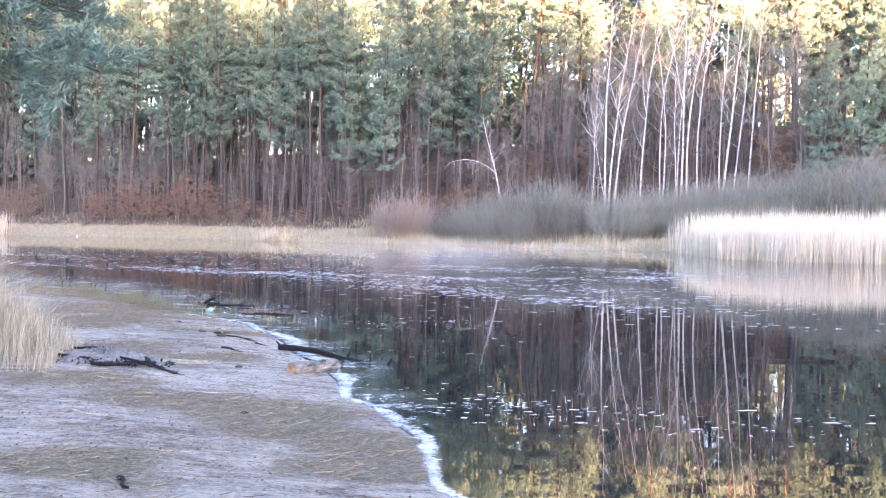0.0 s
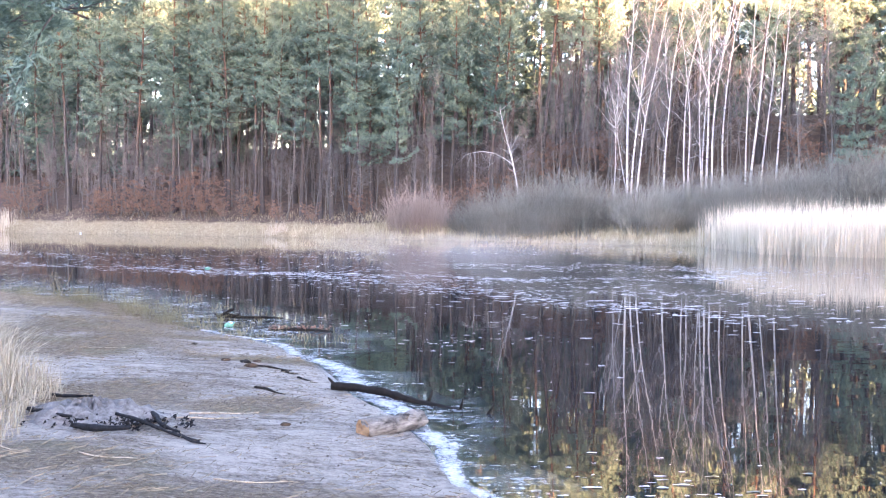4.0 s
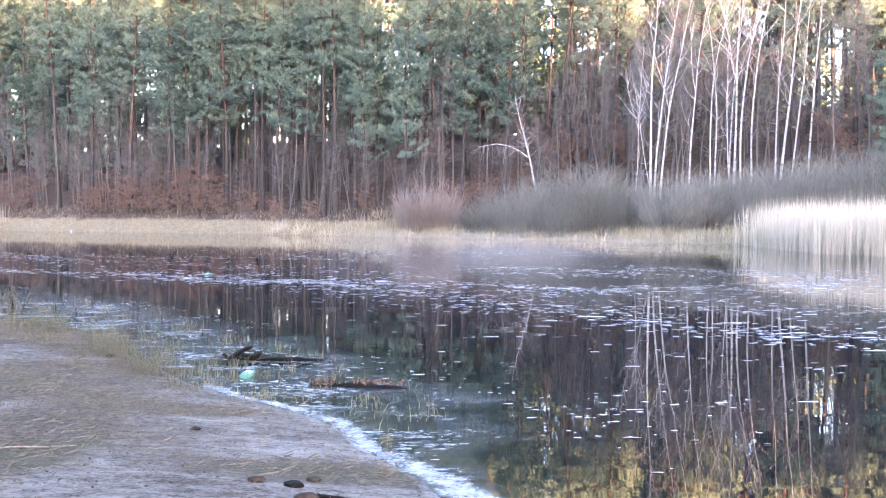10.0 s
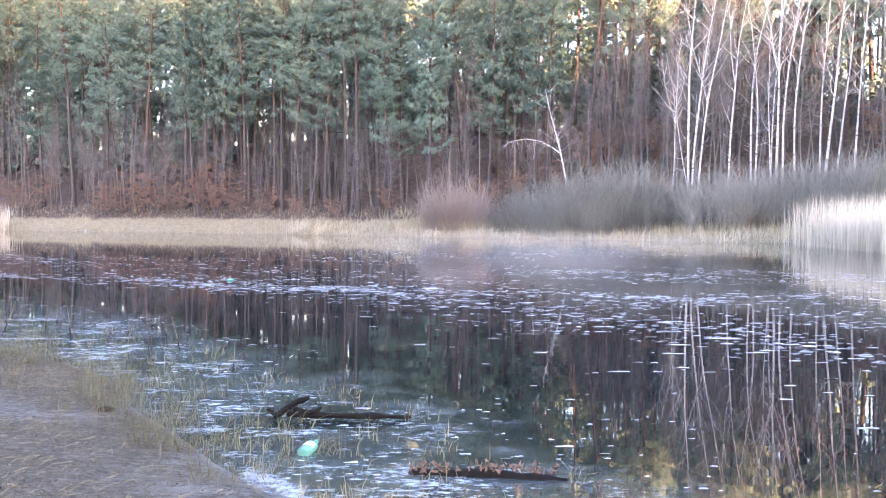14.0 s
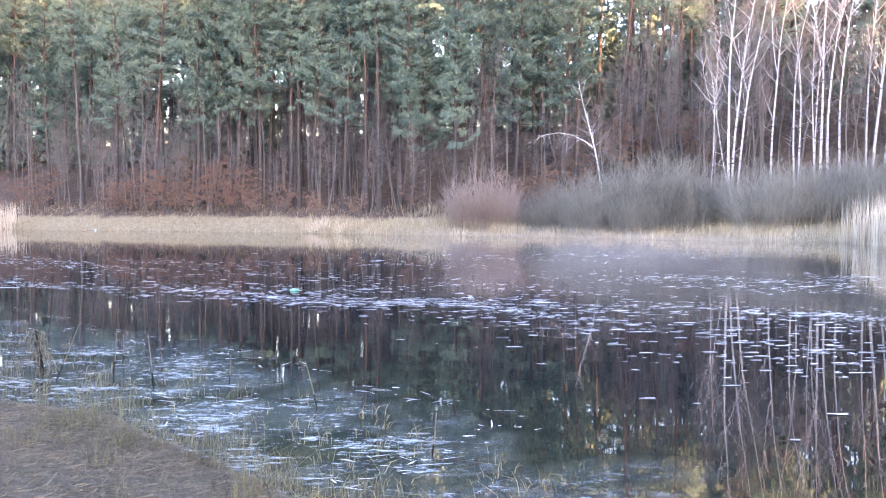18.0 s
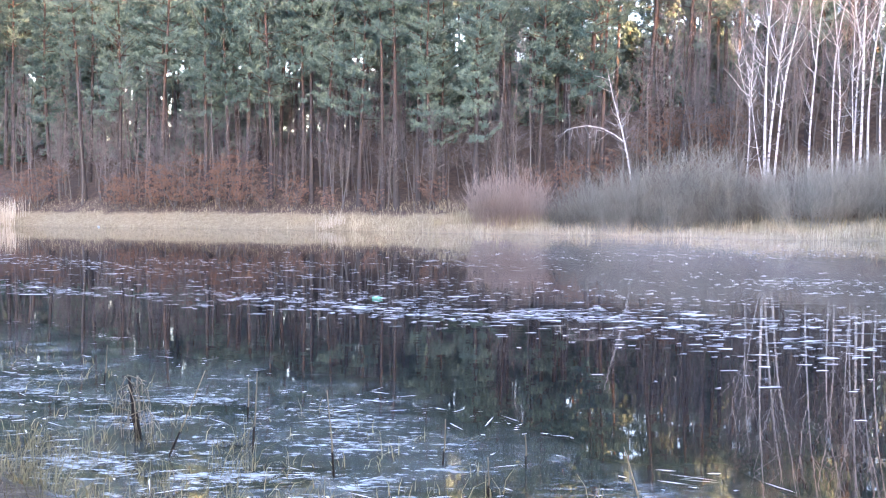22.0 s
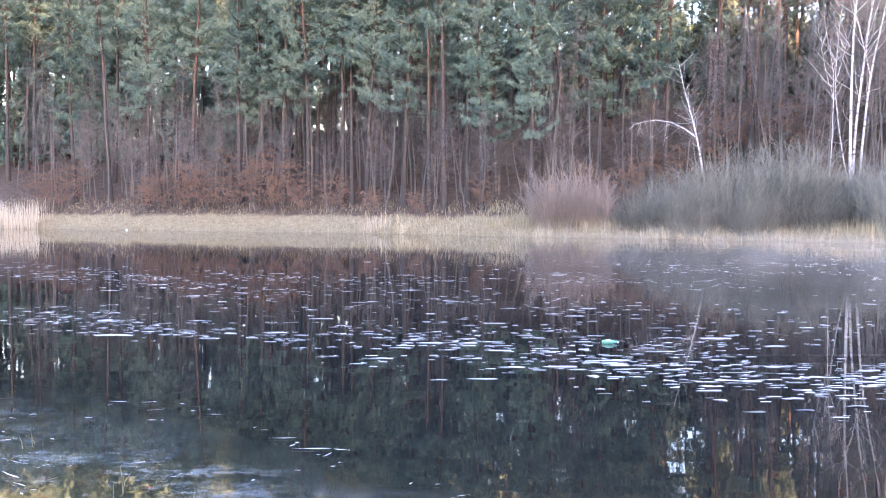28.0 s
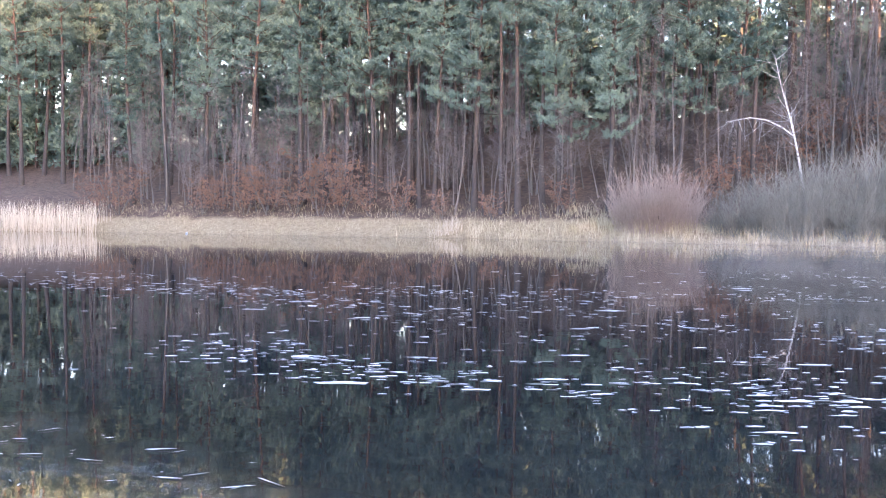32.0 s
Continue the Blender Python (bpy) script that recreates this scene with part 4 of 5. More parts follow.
def band(inner, outer, n, m, z, wobble):
    ti = np.linspace(0, 1, n)
    a, b = np.array([along(np.array(inner, float), t) for t in ti]), np.array([along(np.array(outer, float), t) for t in ti])
    b = b + wobble * np.stack([waves(b[:, 0], b[:, 1], 3.1, 1), waves(b[:, 0], b[:, 1], 3.7, 4)], 1)
    w = np.linspace(0, 1, m)[None, :, None]
    g = a[:, None] * (1 - w) + b[:, None] * w
    V = np.concatenate([g, np.full((n, m, 1), z)], 2).reshape(-1, 3)
    i = np.arange(n * m).reshape(n, m)
    return V, np.stack([i[:-1, :-1], i[:-1, 1:], i[1:, 1:], i[1:, :-1]], 2).reshape(-1, 4)


V, F = band(INNER, OUTER, 200, 12, 0.004, 0.5)
me = mesh_of("skim_ice", V, F, M_SKIM)
cover = np.repeat(np.clip(np.linspace(3.4, 0.25, 200), 0, 1), 12) * np.tile(np.clip(1.25 - np.linspace(0, 1, 12) ** 2 * 1.25, 0, 1), 200)
me.attributes.new("cover", "FLOAT", "POINT").data.foreach_set("value", cover.astype(np.float32))
tagged(new("skim_ice", me), "thin cloudy skin of ice along the shore", "ice", kind="stuff")
M_RIM, nt, bsdf = nodes_of("frosted_rim")
geo = nt.nodes.new("ShaderNodeNewGeometry").outputs["Position"]
att = nt.nodes.new("ShaderNodeAttribute")
att.attribute_name = "cover"
n1 = calc(nt, "ADD", calc(nt, "MULTIPLY", noise_tex(nt, 5, 5, 0.75, geo), 0.7), calc(nt, "MULTIPLY", noise_tex(nt, 30, 4, 0.7, geo), 0.35))
n1 = calc(nt, "ADD", n1, calc(nt, "MULTIPLY", calc(nt, "SUBTRACT", att.outputs["Fac"], 0.75), 0.5))
nt.links.new(ramp(nt, n1, [(0.5, (0, 0, 0)), (0.7, (0.7, 0.7, 0.7))]), bsdf.inputs["Alpha"])
nt.links.new(ramp(nt, noise_tex(nt, 26, 4, 0.7, geo), [(0.3, (0.5, 0.52, 0.55)), (0.7, (0.84, 0.85, 0.87))]), bsdf.inputs["Base Color"])
bsdf.inputs["Roughness"].default_value = 0.45
line = SHORE[(SHORE[:, 1] > 3.5) & (SHORE[:, 1] < 15.5) & (SHORE[:, 0] < 1) & (SHORE[:, 0] > -15)]
nrm = np.gradient(line, axis=0)
nrm = np.stack([nrm[:, 1], -nrm[:, 0]], 1) / np.linalg.norm(nrm, axis=1)[:, None]
wide = (0.2 + 0.22 * np.exp(-(((line[:, 1] - 11.5) / 2.6) ** 2)) + 0.15 * waves(line[:, 0], line[:, 1], 2.3, 7))[:, None]
V, F = band(line - nrm * 0.1, line + nrm * np.maximum(wide, 0.06), 320, 11, 0.006, 0.05)
V[:, 2] = np.maximum(0.006, height(V[:, 0], V[:, 1]) + 0.006)
me = mesh_of("ice_rim", V, F, M_RIM)
cover = np.tile(np.sin(np.pi * np.clip(np.linspace(0, 1, 11) * 1.02, 0, 1)) ** 0.8, 320)
me.attributes.new("cover", "FLOAT", "POINT").data.foreach_set("value", cover.astype(np.float32))
tagged(new("ice_rim", me), "white frozen rim where mud meets water", "ice", kind="stuff")

# slivers and torn edges of ice frozen into the skin
rr = np.random.default_rng(47)
t = 0.5 + 0.5 * rr.random(1500)
a, b = np.array([along(np.array(INNER, float), q) for q in t]), np.array([along(np.array(OUTER, float), q) for q in t])
w = 0.1 + 0.95 * rr.random((1500, 1))
p = a * (1 - w) + b * w
p = p[(waves(p[:, 0], p[:, 1], 2.2, 6) + 0.5 * waves(p[:, 0], p[:, 1], 5.5, 9) + 0.3 * rr.normal(size=len(p)) > 0.05) & (shore_distance(p[:, 0], p[:, 1]) < -0.15)]
n = len(p)
ang, L = rr.normal(0.1, 0.6, n), 0.02 + 0.13 * rr.random(n) ** 3
d, wd = np.stack([np.cos(ang), np.sin(ang)], 1), np.stack([-np.sin(ang), np.cos(ang)], 1)
V = []
for u, v in ((-1, 0), (-0.3, -1), (0.35, -0.7), (1, 0.1), (0.4, 0.8), (-0.45, 1)):
    q = p + d * (u * L * rr.uniform(0.7, 1.2, n))[:, None] + wd * (v * rr.uniform(0.002, 0.009, n))[:, None]
    V.append(np.concatenate([q, 0.007 + 0.004 * rr.random((n, 1))], 1))
tagged(new("ice_slivers", mesh_of("ice_slivers", np.stack(V, 1).reshape(-1, 3), np.arange(n * 6).reshape(n, 6), M_PAD)), "white slivers of ice frozen into the shore water", "ice", kind="stuff")

# sparse grass in the shallows
M_SEDGE = plant_mat("shallow_grass", (0.11, 0.095, 0.05), (0.36, 0.31, 0.17))
rr = np.random.default_rng(51)
t = 0.22 + 0.78 * rr.random(400)
a, b = np.array([along(np.array(INNER, float), q) for q in t]), np.array([along(np.array(OUTER, float), q) for q in t])
w = (rr.random((400, 1)) ** 1.6) * 0.7
xy = a * (1 - w) + b * w
xy = np.repeat(xy, 5, 0) + rr.normal(0, 0.05, (2000, 2))
tagged(new("shore_grass", mesh_of("shore_grass", *blades(xy, np.full(2000, -0.02), rr.uniform(0.04, 0.17, 2000), 0.003, rr, 0.7, 0.7), M_SEDGE)), "sparse yellowish grass rising from the shallows", "grass", kind="stuff")
# grass tufts at the boggy edge
t = 0.3 + 0.5 * rr.random(110)
a, b = np.array([along(np.array(INNER, float), q) for q in t]), np.array([along(np.array(OUTER, float), q) for q in t])
w = rr.normal(0.05, 0.12, (110, 1))
xy = np.repeat(a * (1 - w) + b * w, 26, 0) + rr.normal(0, 0.07, (2860, 2))
tagged(new("shore_grass", mesh_of("shore_grass", *blades(xy, np.maximum(height(xy[:, 0], xy[:, 1]), -0.02) - 0.005, rr.uniform(0.05, 0.26, 2860), 0.0022, rr, 0.65, 0.8), M_SEDGE)), "yellowish grass tufts along the boggy water's edge", "grass", kind="stuff")
# tall dry tussock beside the path
M_TUSSOCK = plant_mat("tussock_grass", (0.28, 0.23, 0.155), (0.68, 0.59, 0.44))
M_SHORE_GRASS = plant_mat("trampled_grass", (0.04, 0.03, 0.019), (0.32, 0.26, 0.17))
def inset(x, y):
    return -3.95 - 0.7 * np.maximum(y - 9.85, 0) - x


xy, s = sown(30000, (-9, -3.8, 8.2, 14), lambda x, y, s: (inset(x, y) + 0.25 * waves(x, y, 3.1, 2) > 0.12) & (inset(x, y) < 3.2) & (rr.random(len(x)) < 0.5 + 0.4 * waves(x, y, 3.6, 5)), rr)
hh = rr.uniform(0.3, 1.75, len(xy)) * np.clip(0.12 + 0.45 * inset(xy[:, 0], xy[:, 1]), 0.12, 1.0)
tagged(new("grass_tussock", mesh_of("grass_tussock", *blades(xy, height(xy[:, 0], xy[:, 1]), hh, 0.003, rr, 0.5, 0.9), M_TUSSOCK)), "tall tangled dry grass beside the shore path", "grass", kind="stuff")
xy, s = sown(150000, (-15, 1, 3, 27), lambda x, y, s: (s > -0.12) & (s < 3.4) & (y > 12.5) & (litter(x, y) + 0.25 * rr.normal(size=len(x)) + 0.25 * np.exp(-(s / 0.5) ** 2) > 0.42), rr)
tagged(new("shore_grass", mesh_of("shore_grass", *blades(xy, height(xy[:, 0], xy[:, 1]) - 0.005, 0.02 + 0.14 * rr.random(len(xy)) ** 2.4, 0.0015, rr, 1.3, 1.0), M_SHORE_GRASS)), "trampled brown grass at the water's edge", "grass", kind="stuff")
# straw and needles lying on the mud
xy, s = sown(190000, (-11, 1, 2, 25), lambda x, y, s: (s > 0.05) & (s < 7) & (litter(x, y) + 0.3 * rr.normal(size=len(x)) > 0.4), rr)
n = len(xy)
a, L = rr.uniform(0, 3.1416, n), 0.004 + 0.06 * rr.random(n) ** 4
d = np.stack([np.cos(a) * L, np.sin(a) * L], 1)
wd = np.stack([-np.sin(a), np.cos(a)], 1) * rr.uniform(0.0003, 0.0008, (n, 1))
zz = height(xy[:, 0], xy[:, 1])[:, None] + 0.012
V = np.stack([np.concatenate([q, zz + dz], 1) for q, dz in ((xy - d - wd, 0.0), (xy + d - wd, 0.006), (xy + d + wd, 0.012), (xy - d + wd, 0.004))], 1).reshape(-1, 3)
M_STRAW = plant_mat("straw", (0.03, 0.022, 0.014), (0.36, 0.29, 0.2))
tagged(new("straw_litter", mesh_of("straw_litter", V, np.arange(4 * n).reshape(n, 4), M_STRAW)), "scattered straw and reed stalks lying on the mud", "litter", kind="stuff")

# crumbs of mud and bark strewn over the bank
xy, s = sown(26000, (-9, 1, 2.5, 21), lambda x, y, s: (s > 0.05) & (s < 5) & (waves(x, y, 2.3, 1) + 0.6 * waves(x, y, 6.1, 3) + 0.5 * rr.normal(size=len(x)) > 0.25), rr)
n = len(xy)
q = (0.002 + 0.011 * rr.random(n) ** 3)[:, None, None] * rr.uniform(0.6, 1.4, (n, 6, 1)) * np.array([(1, 0, 0), (-1, 0, 0), (0, 1, 0), (0, -1, 0), (0, 0, 0.7), (0, 0, -0.7)])
V = q + np.concatenate([xy, height(xy[:, 0], xy[:, 1])[:, None] + 0.004], 1)[:, None]
F = np.array([(0, 2, 4), (2, 1, 4), (1, 3, 4), (3, 0, 4), (2, 0, 5), (1, 2, 5), (3, 1, 5), (0, 3, 5)])
M_CRUMB = plant_mat("mud_crumbs", (0.05, 0.038, 0.028), (0.24, 0.19, 0.15), 0.95)
tagged(new("mud_crumbs", mesh_of("mud_crumbs", V.reshape(-1, 3), (np.arange(n)[:, None, None] * 6 + F).reshape(-1, 3), M_CRUMB)), "dark crumbs of frozen mud and bark on the bank", "crumbs", kind="stuff")

# ---- mist lying on the cold water ----
M_MIST, nt, bsdf = nodes_of("mist")
geo = nt.nodes.new("ShaderNodeNewGeometry").outputs["Position"]
sep = nt.nodes.new("ShaderNodeSeparateXYZ")
nt.links.new(geo, sep.inputs[0])
wisp = ramp(nt, noise_tex(nt, 0.16, 4, 0.6, geo, (1, 1, 2.5)), [(0.38, (0, 0, 0)), (0.7, (1, 1, 1))])
fade = ramp(nt, calc(nt, "MULTIPLY", sep.outputs[2], 0.8), [(0.0, (1, 1, 1)), (1.0, (0, 0, 0))])
fade.node.color_ramp.interpolation = "EASE"
att = nt.nodes.new("ShaderNodeAttribute")
att.attribute_name = "cover"
nt.links.new(calc(nt, "MULTIPLY", calc(nt, "MULTIPLY", calc(nt, "MULTIPLY", wisp, fade), 0.085), att.outputs["Fac"]), bsdf.inputs["Alpha"])
bsdf.inputs["Base Color"].default_value = (0.9, 0.9, 0.92, 1)
bsdf.inputs["Roughness"].default_value = 1.0
bsdf.inputs["Specular IOR Level"].default_value = 0.0
for k, y0 in enumerate((31, 39, 47, 55, 61, 67)):
    x = np.linspace(-5 - 9 * (y0 - 12) / 63, -5 + 27 * (y0 - 12) / 63, 60)
    y = y0 - 0.32 * x * (y0 - 25) / 40 + 1.2 * np.sin(x * 0.13 + k)
    V = np.concatenate([np.stack([x, y, np.full(60, 0.012)], 1), np.stack([x, y + 0.3, np.full(60, 1.8)], 1)])
    i = np.arange(59)[:, None]
    me = mesh_of("mist", V, i + [0, 1, 61, 60], M_MIST)
    me.attributes.new("cover", "FLOAT", "POINT").data.foreach_set("value", np.tile(np.sin(np.pi * np.linspace(0, 1, 60)), 2).astype(np.float32))
    tagged(new("mist", me), "thin veil of morning mist over the pond", "mist", kind="stuff")

# ---- the pine whose boughs hang over the shore path ----
rr = np.random.default_rng(61)
e = tagged(new("pine_tree"), "shore pine with long drooping green boughs and dead twigs", "pine tree")
e.matrix_basis = pose(-11.5, 10.3, floor_z(-11.5, 10.3))
tp, tr = bent_trunk(15, 0.24, 0.06, 0.2, rr)
part("trunk", mesh_of("shore_pine_trunk", *tubes([(tp, tr)], 10), M_PINE_BARK, True), e)
base, way, dead = [], [], []
for z0, tip in [(6.3, (8.0, 1.1, 4.9)), (5.3, (6.3, 1.2, 4.5)), (4.6, (5.7, 1.6, 3.1)), (4.8, (6.8, 1.2, 3.3)), (5.6, (6.7, 1.5, 4.0)), (7.2, (6.4, 0.6, 6.6)), (8.2, (7.0, 1.3, 7.6)), (6.0, (5.2, 3.0, 4.6)), (5.0, (5.0, -0.6, 4.3)), (7.5, (6.0, 2.8, 6.0)), (6.8, (4.4, -2.2, 6.4)),
                (9.0, (-3.5, 2, 8.6)), (8.6, (-3, -3, 8.0)), (10.0, (4.6, -1.5, 10)), (11.2, (3, 2.5, 11.3)), (12.3, (1.5, -2.6, 12.6)), (13.3, (-2, 1.4, 13.8))]:
    a, b = np.array([0, 0, z0]), np.array(tip)
    q = np.linspace(0, 1, 9)[:, None]
    pts = a + (b - a) * q + np.array([0, 0, 0.5]) * np.sin(np.pi * q) + 0.08 * rr.normal(size=(9, 3)) * q
    part("bough", mesh_of("bough", *tubes([(pts, np.linspace(0.06, 0.012, 9))], 6), M_PINE_BARK, True), e)
    for k in range(50):
        t0 = rr.uniform(0.25, 1.0)
        p0 = along(pts, t0)
        c = rr.uniform(0, 6.283)
        sub = bough(p0, ((b - a)[0] * 0.12 + math.cos(c), (b - a)[1] * 0.12 + math.sin(c), rr.uniform(-0.45, 0.35)), rr.uniform(0.4, 1.3), rr, 5, 0.3)
        dead.append((sub, np.linspace(0.014, 0.004, 5)))
        for u in rr.uniform(0.25, 1.0, 11):
            base.append(along(sub, u) + rr.normal(0, 0.05, 3))
            way.append(sub[-1] - sub[0] + np.array([0, 0, 0.25]))
tagged(part("twigwork", mesh_of("shore_pine_twigs", *tubes(dead, 3), M_GREY_BARK), e), kind="stuff")
tagged(part("needles", mesh_of("shore_pine_needles", *sprays(np.array(base), np.array(way), 22, 0.15, 0.011, rr, 0.75), M_NEEDLE), e), kind="stuff")

# ---- driftwood and leavings on the shore ----
def plain_mat(name, a, b, rough, scale, stretch=(1, 1, 1), relief=0.4, metal=0.0):
    m, nt, bsdf = nodes_of(name)
    n = noise_tex(nt, scale, 6, 0.7, None, stretch)
    nt.links.new(ramp(nt, n, [(0.32, a), (0.68, b)]), bsdf.inputs["Base Color"])
    bsdf.inputs["Roughness"].default_value, bsdf.inputs["Metallic"].default_value = rough, metal
    bsdf.inputs["Specular IOR Level"].default_value = 0.5 if rough < 0.5 else 0.15
    bump(nt, bsdf, n, relief, 0.01)
    return m


M_WET = plain_mat("wet_dark_wood", (0.006, 0.005, 0.004), (0.024, 0.019, 0.016), 0.75, 20, (1, 1, 1))
M_CHAR = plain_mat("charred_wood", (0.005, 0.005, 0.006), (0.03, 0.03, 0.032), 0.8, 25)
M_ASH = plain_mat("ash", (0.09, 0.08, 0.072), (0.32, 0.295, 0.27), 0.95, 18, (1, 1, 1), 0.8)
M_STICK = plain_mat("pale_stick", (0.3, 0.24, 0.17), (0.6, 0.5, 0.38), 0.8, 15)
M_LOG = plain_mat("log_bark", (0.025, 0.02, 0.017), (0.42, 0.37, 0.32), 0.85, 11, (0.6, 0.6, 2.2), 1.0)
M_CUT = plain_mat("cut_wood", (0.16, 0.085, 0.045), (0.5, 0.31, 0.17), 0.8, 14, (1, 1, 1), 0.4)
M_ROT = plain_mat("leaf_mould", (0.025, 0.017, 0.012), (0.13, 0.08, 0.05), 0.9, 25, (1, 1, 1), 0.8)


def knobbly(pts, rad, r, rough=0.12, sides=10, n=16):
    """A worn limb: rings of uneven radius along a line, closed at both ends."""
    pts = np.array([along(np.asarray(pts, float), t) for t in np.linspace(0, 1, n)])
    rad = np.interp(np.linspace(0, 1, n), np.linspace(0, 1, len(rad)), rad)
    V, F = tubes([(pts, rad * (1 + rough * r.normal(size=n)))], sides)
    V = V + 0.09 * rad.mean() * r.normal(size=V.shape)
    return V, F


def capped(me, mat=None):
    """Closes the open ends of a limb."""
    bm = bmesh.new()
    bm.from_mesh(me)
    made = bmesh.ops.holes_fill(bm, edges=[e for e in bm.edges if e.is_boundary], sides=0)
    if mat:
        me.materials.append(mat)
        for f in made["faces"]:
            f.material_index = 1
    bm.to_mesh(me)
    bm.free()
    return me


rr = np.random.default_rng(71)
# birch log at the water's edge
e = tagged(new("birch_log"), "short weathered birch log lying half in the water", "log")
e.matrix_basis = pose(-1.6, 9.2, 0.07)
axis = np.array([0.42, 0.42, -0.01])
pts = np.array([axis * t + [0, 0, 0.012 * math.sin(9 * t)] for t in np.linspace(0, 1, 8)])
part("bark", capped(mesh_of("log_bark", *knobbly(pts, [0.082, 0.074, 0.077, 0.084, 0.068, 0.078, 0.064], rr, 0.05, 16, 18), M_LOG, True)), e)
a = np.arange(16) * 2 * np.pi / 16
u = axis / np.linalg.norm(axis)
side = np.cross(u, (0, 0, 1))
up = np.cross(side, u)
face = [(-u * 0.008 + 0.004 * u * rr.normal() + q * (math.cos(t) * side + math.sin(t) * up)) for q in (0.078, 0.04, 0.004) for t in a]
F = [[k * 16 + i, k * 16 + (i + 1) % 16, k * 16 + 16 + (i + 1) % 16, k * 16 + 16 + i] for k in range(2) for i in range(16)]
part("cut_end", mesh_of("cut_end", np.array(face), np.array(F), M_CUT), e, "sawn orange-brown end grain")
for t, c in ((0.45, 1.2), (0.62, -0.6)):
    p0 = axis * t
    k = knobbly([p0, p0 + 0.1 * (math.cos(c) * up + 0.8 * side)], [0.04, 0.02], rr, 0.1, 8, 5)
    part("knot", capped(mesh_of("knot", *k, M_LOG, True)), e)

# sunken branch beside it
e = tagged(new("fallen_branch"), "long wet black branch reaching from the bank into the water", "branch")
e.matrix_basis = pose(-2.06, 10.86, 0.03)
pts = np.array([(0, 0, 0.045), (0.2, -0.04, 0.045), (0.5, -0.17, 0.03), (0.8, -0.35, -0.02), (1.15, -0.6, -0.05), (1.5, -0.8, -0.065)])
part("stem", capped(mesh_of("branch_stem", *knobbly(pts, [0.036, 0.04, 0.036, 0.03, 0.03, 0.017], rr, 0.08, 10, 24), M_WET, True)), e)
for p0, d in (((0.92, -0.43, 0.0), (0.03, 0.05, 0.09)), ((1.2, -0.62, -0.03), (0.02, -0.02, 0.1)), ((1.42, -0.76, -0.05), (0.06, 0.0, 0.1)), ((0.02, 0, 0.07), (-0.06, 0.03, 0.05))):
    part("stub", capped(mesh_of("stub", *knobbly([p0, np.array(p0) + d], [0.018, 0.007], rr, 0.1, 6, 4), M_WET, True)), e)

# forked root in the shallows, and a sunken log covered with leaves
e = tagged(new("driftwood"), "black forked driftwood lying in shallow icy water", "driftwood")
e.matrix_basis = pose(-4.62, 16.8, 0.0)
for pts, rad in (([(-0.1, 0, 0.03), (0.06, 0.05, 0.13), (0.16, 0.05, 0.17)], [0.028, 0.026, 0.016]), ([(0.05, 0.02, 0.08), (0.2, 0.0, 0.06), (0.26, 0.02, 0.1)], [0.026, 0.022, 0.014]),
                 ([(0.0, 0, 0.05), (0.35, 0.05, 0.03), (0.7, 0.02, 0.035), (0.95, 0.06, 0.02)], [0.03, 0.024, 0.022, 0.012]), ([(-0.1, 0.05, 0.03), (-0.16, 0.02, 0.09)], [0.022, 0.014])):
    part("limb", capped(mesh_of("drift_limb", *knobbly(pts, rad, rr, 0.12, 8, 12), M_WET, True)), e)
e = tagged(new("sunken_log"), "waterlogged log with dead leaves stuck on it", "log")
e.matrix_basis = pose(-3.6, 15.45, 0.0)
part("stem", capped(mesh_of("sunken_stem", *knobbly([(0, 0, 0.0), (0.5, -0.03, 0.012), (0.95, -0.1, -0.01)], [0.032, 0.036, 0.026], rr, 0.12, 10, 18), M_WET, True)), e)
b = np.stack([rr.uniform(0, 0.9, 60), rr.normal(-0.04, 0.03, 60), rr.uniform(0.04, 0.07, 60)], 1)
tagged(part("leaves", mesh_of("stuck_leaves", *sprays(b, rr.normal(size=(60, 3)), 3, 0.035, 0.012, rr, 0.5), M_OAK), e), kind="stuff")

# dead fire on the bank
e = tagged(new("ash_heap"), "grey ash heap of a burnt-out campfire", "ash heap")
e.matrix_basis = pose(-3.65, 9.2, floor_z(-3.65, 9.2) - 0.01)
q = np.linspace(0, 1, 12)
V = np.array([(0.55 * t * math.cos(c) * (1 + 0.15 * math.sin(3 * c)), 0.38 * t * math.sin(c), 0.12 * (1 - t * t) * (1 + 0.22 * rr.normal()) + 0.01 * rr.normal()) for t in q for c in np.arange(28) * 2 * np.pi / 28])
i = np.arange(12 * 28).reshape(12, 28)
F = np.stack([i[:-1], np.roll(i, -1, 1)[:-1], np.roll(i, -1, 1)[1:], i[1:]], 2).reshape(-1, 4)
part("ash_mound", mesh_of("ash_mound", V, F, M_ASH, True), e)
b = np.stack([rr.normal(-3.4, 0.25, 140), rr.normal(9.05, 0.15, 140), np.zeros(140)], 1)
b[:, 2] = height(b[:, 0], b[:, 1]) + 0.02 + 0.03 * rr.random(140)
tagged(new("charcoal", mesh_of("charcoal", *sprays(b, rr.normal(size=(140, 3)), 4, 0.03, 0.012, rr, 0.8), M_CHAR)), "crumbs of charcoal strewn over the ash", "charcoal", kind="stuff")


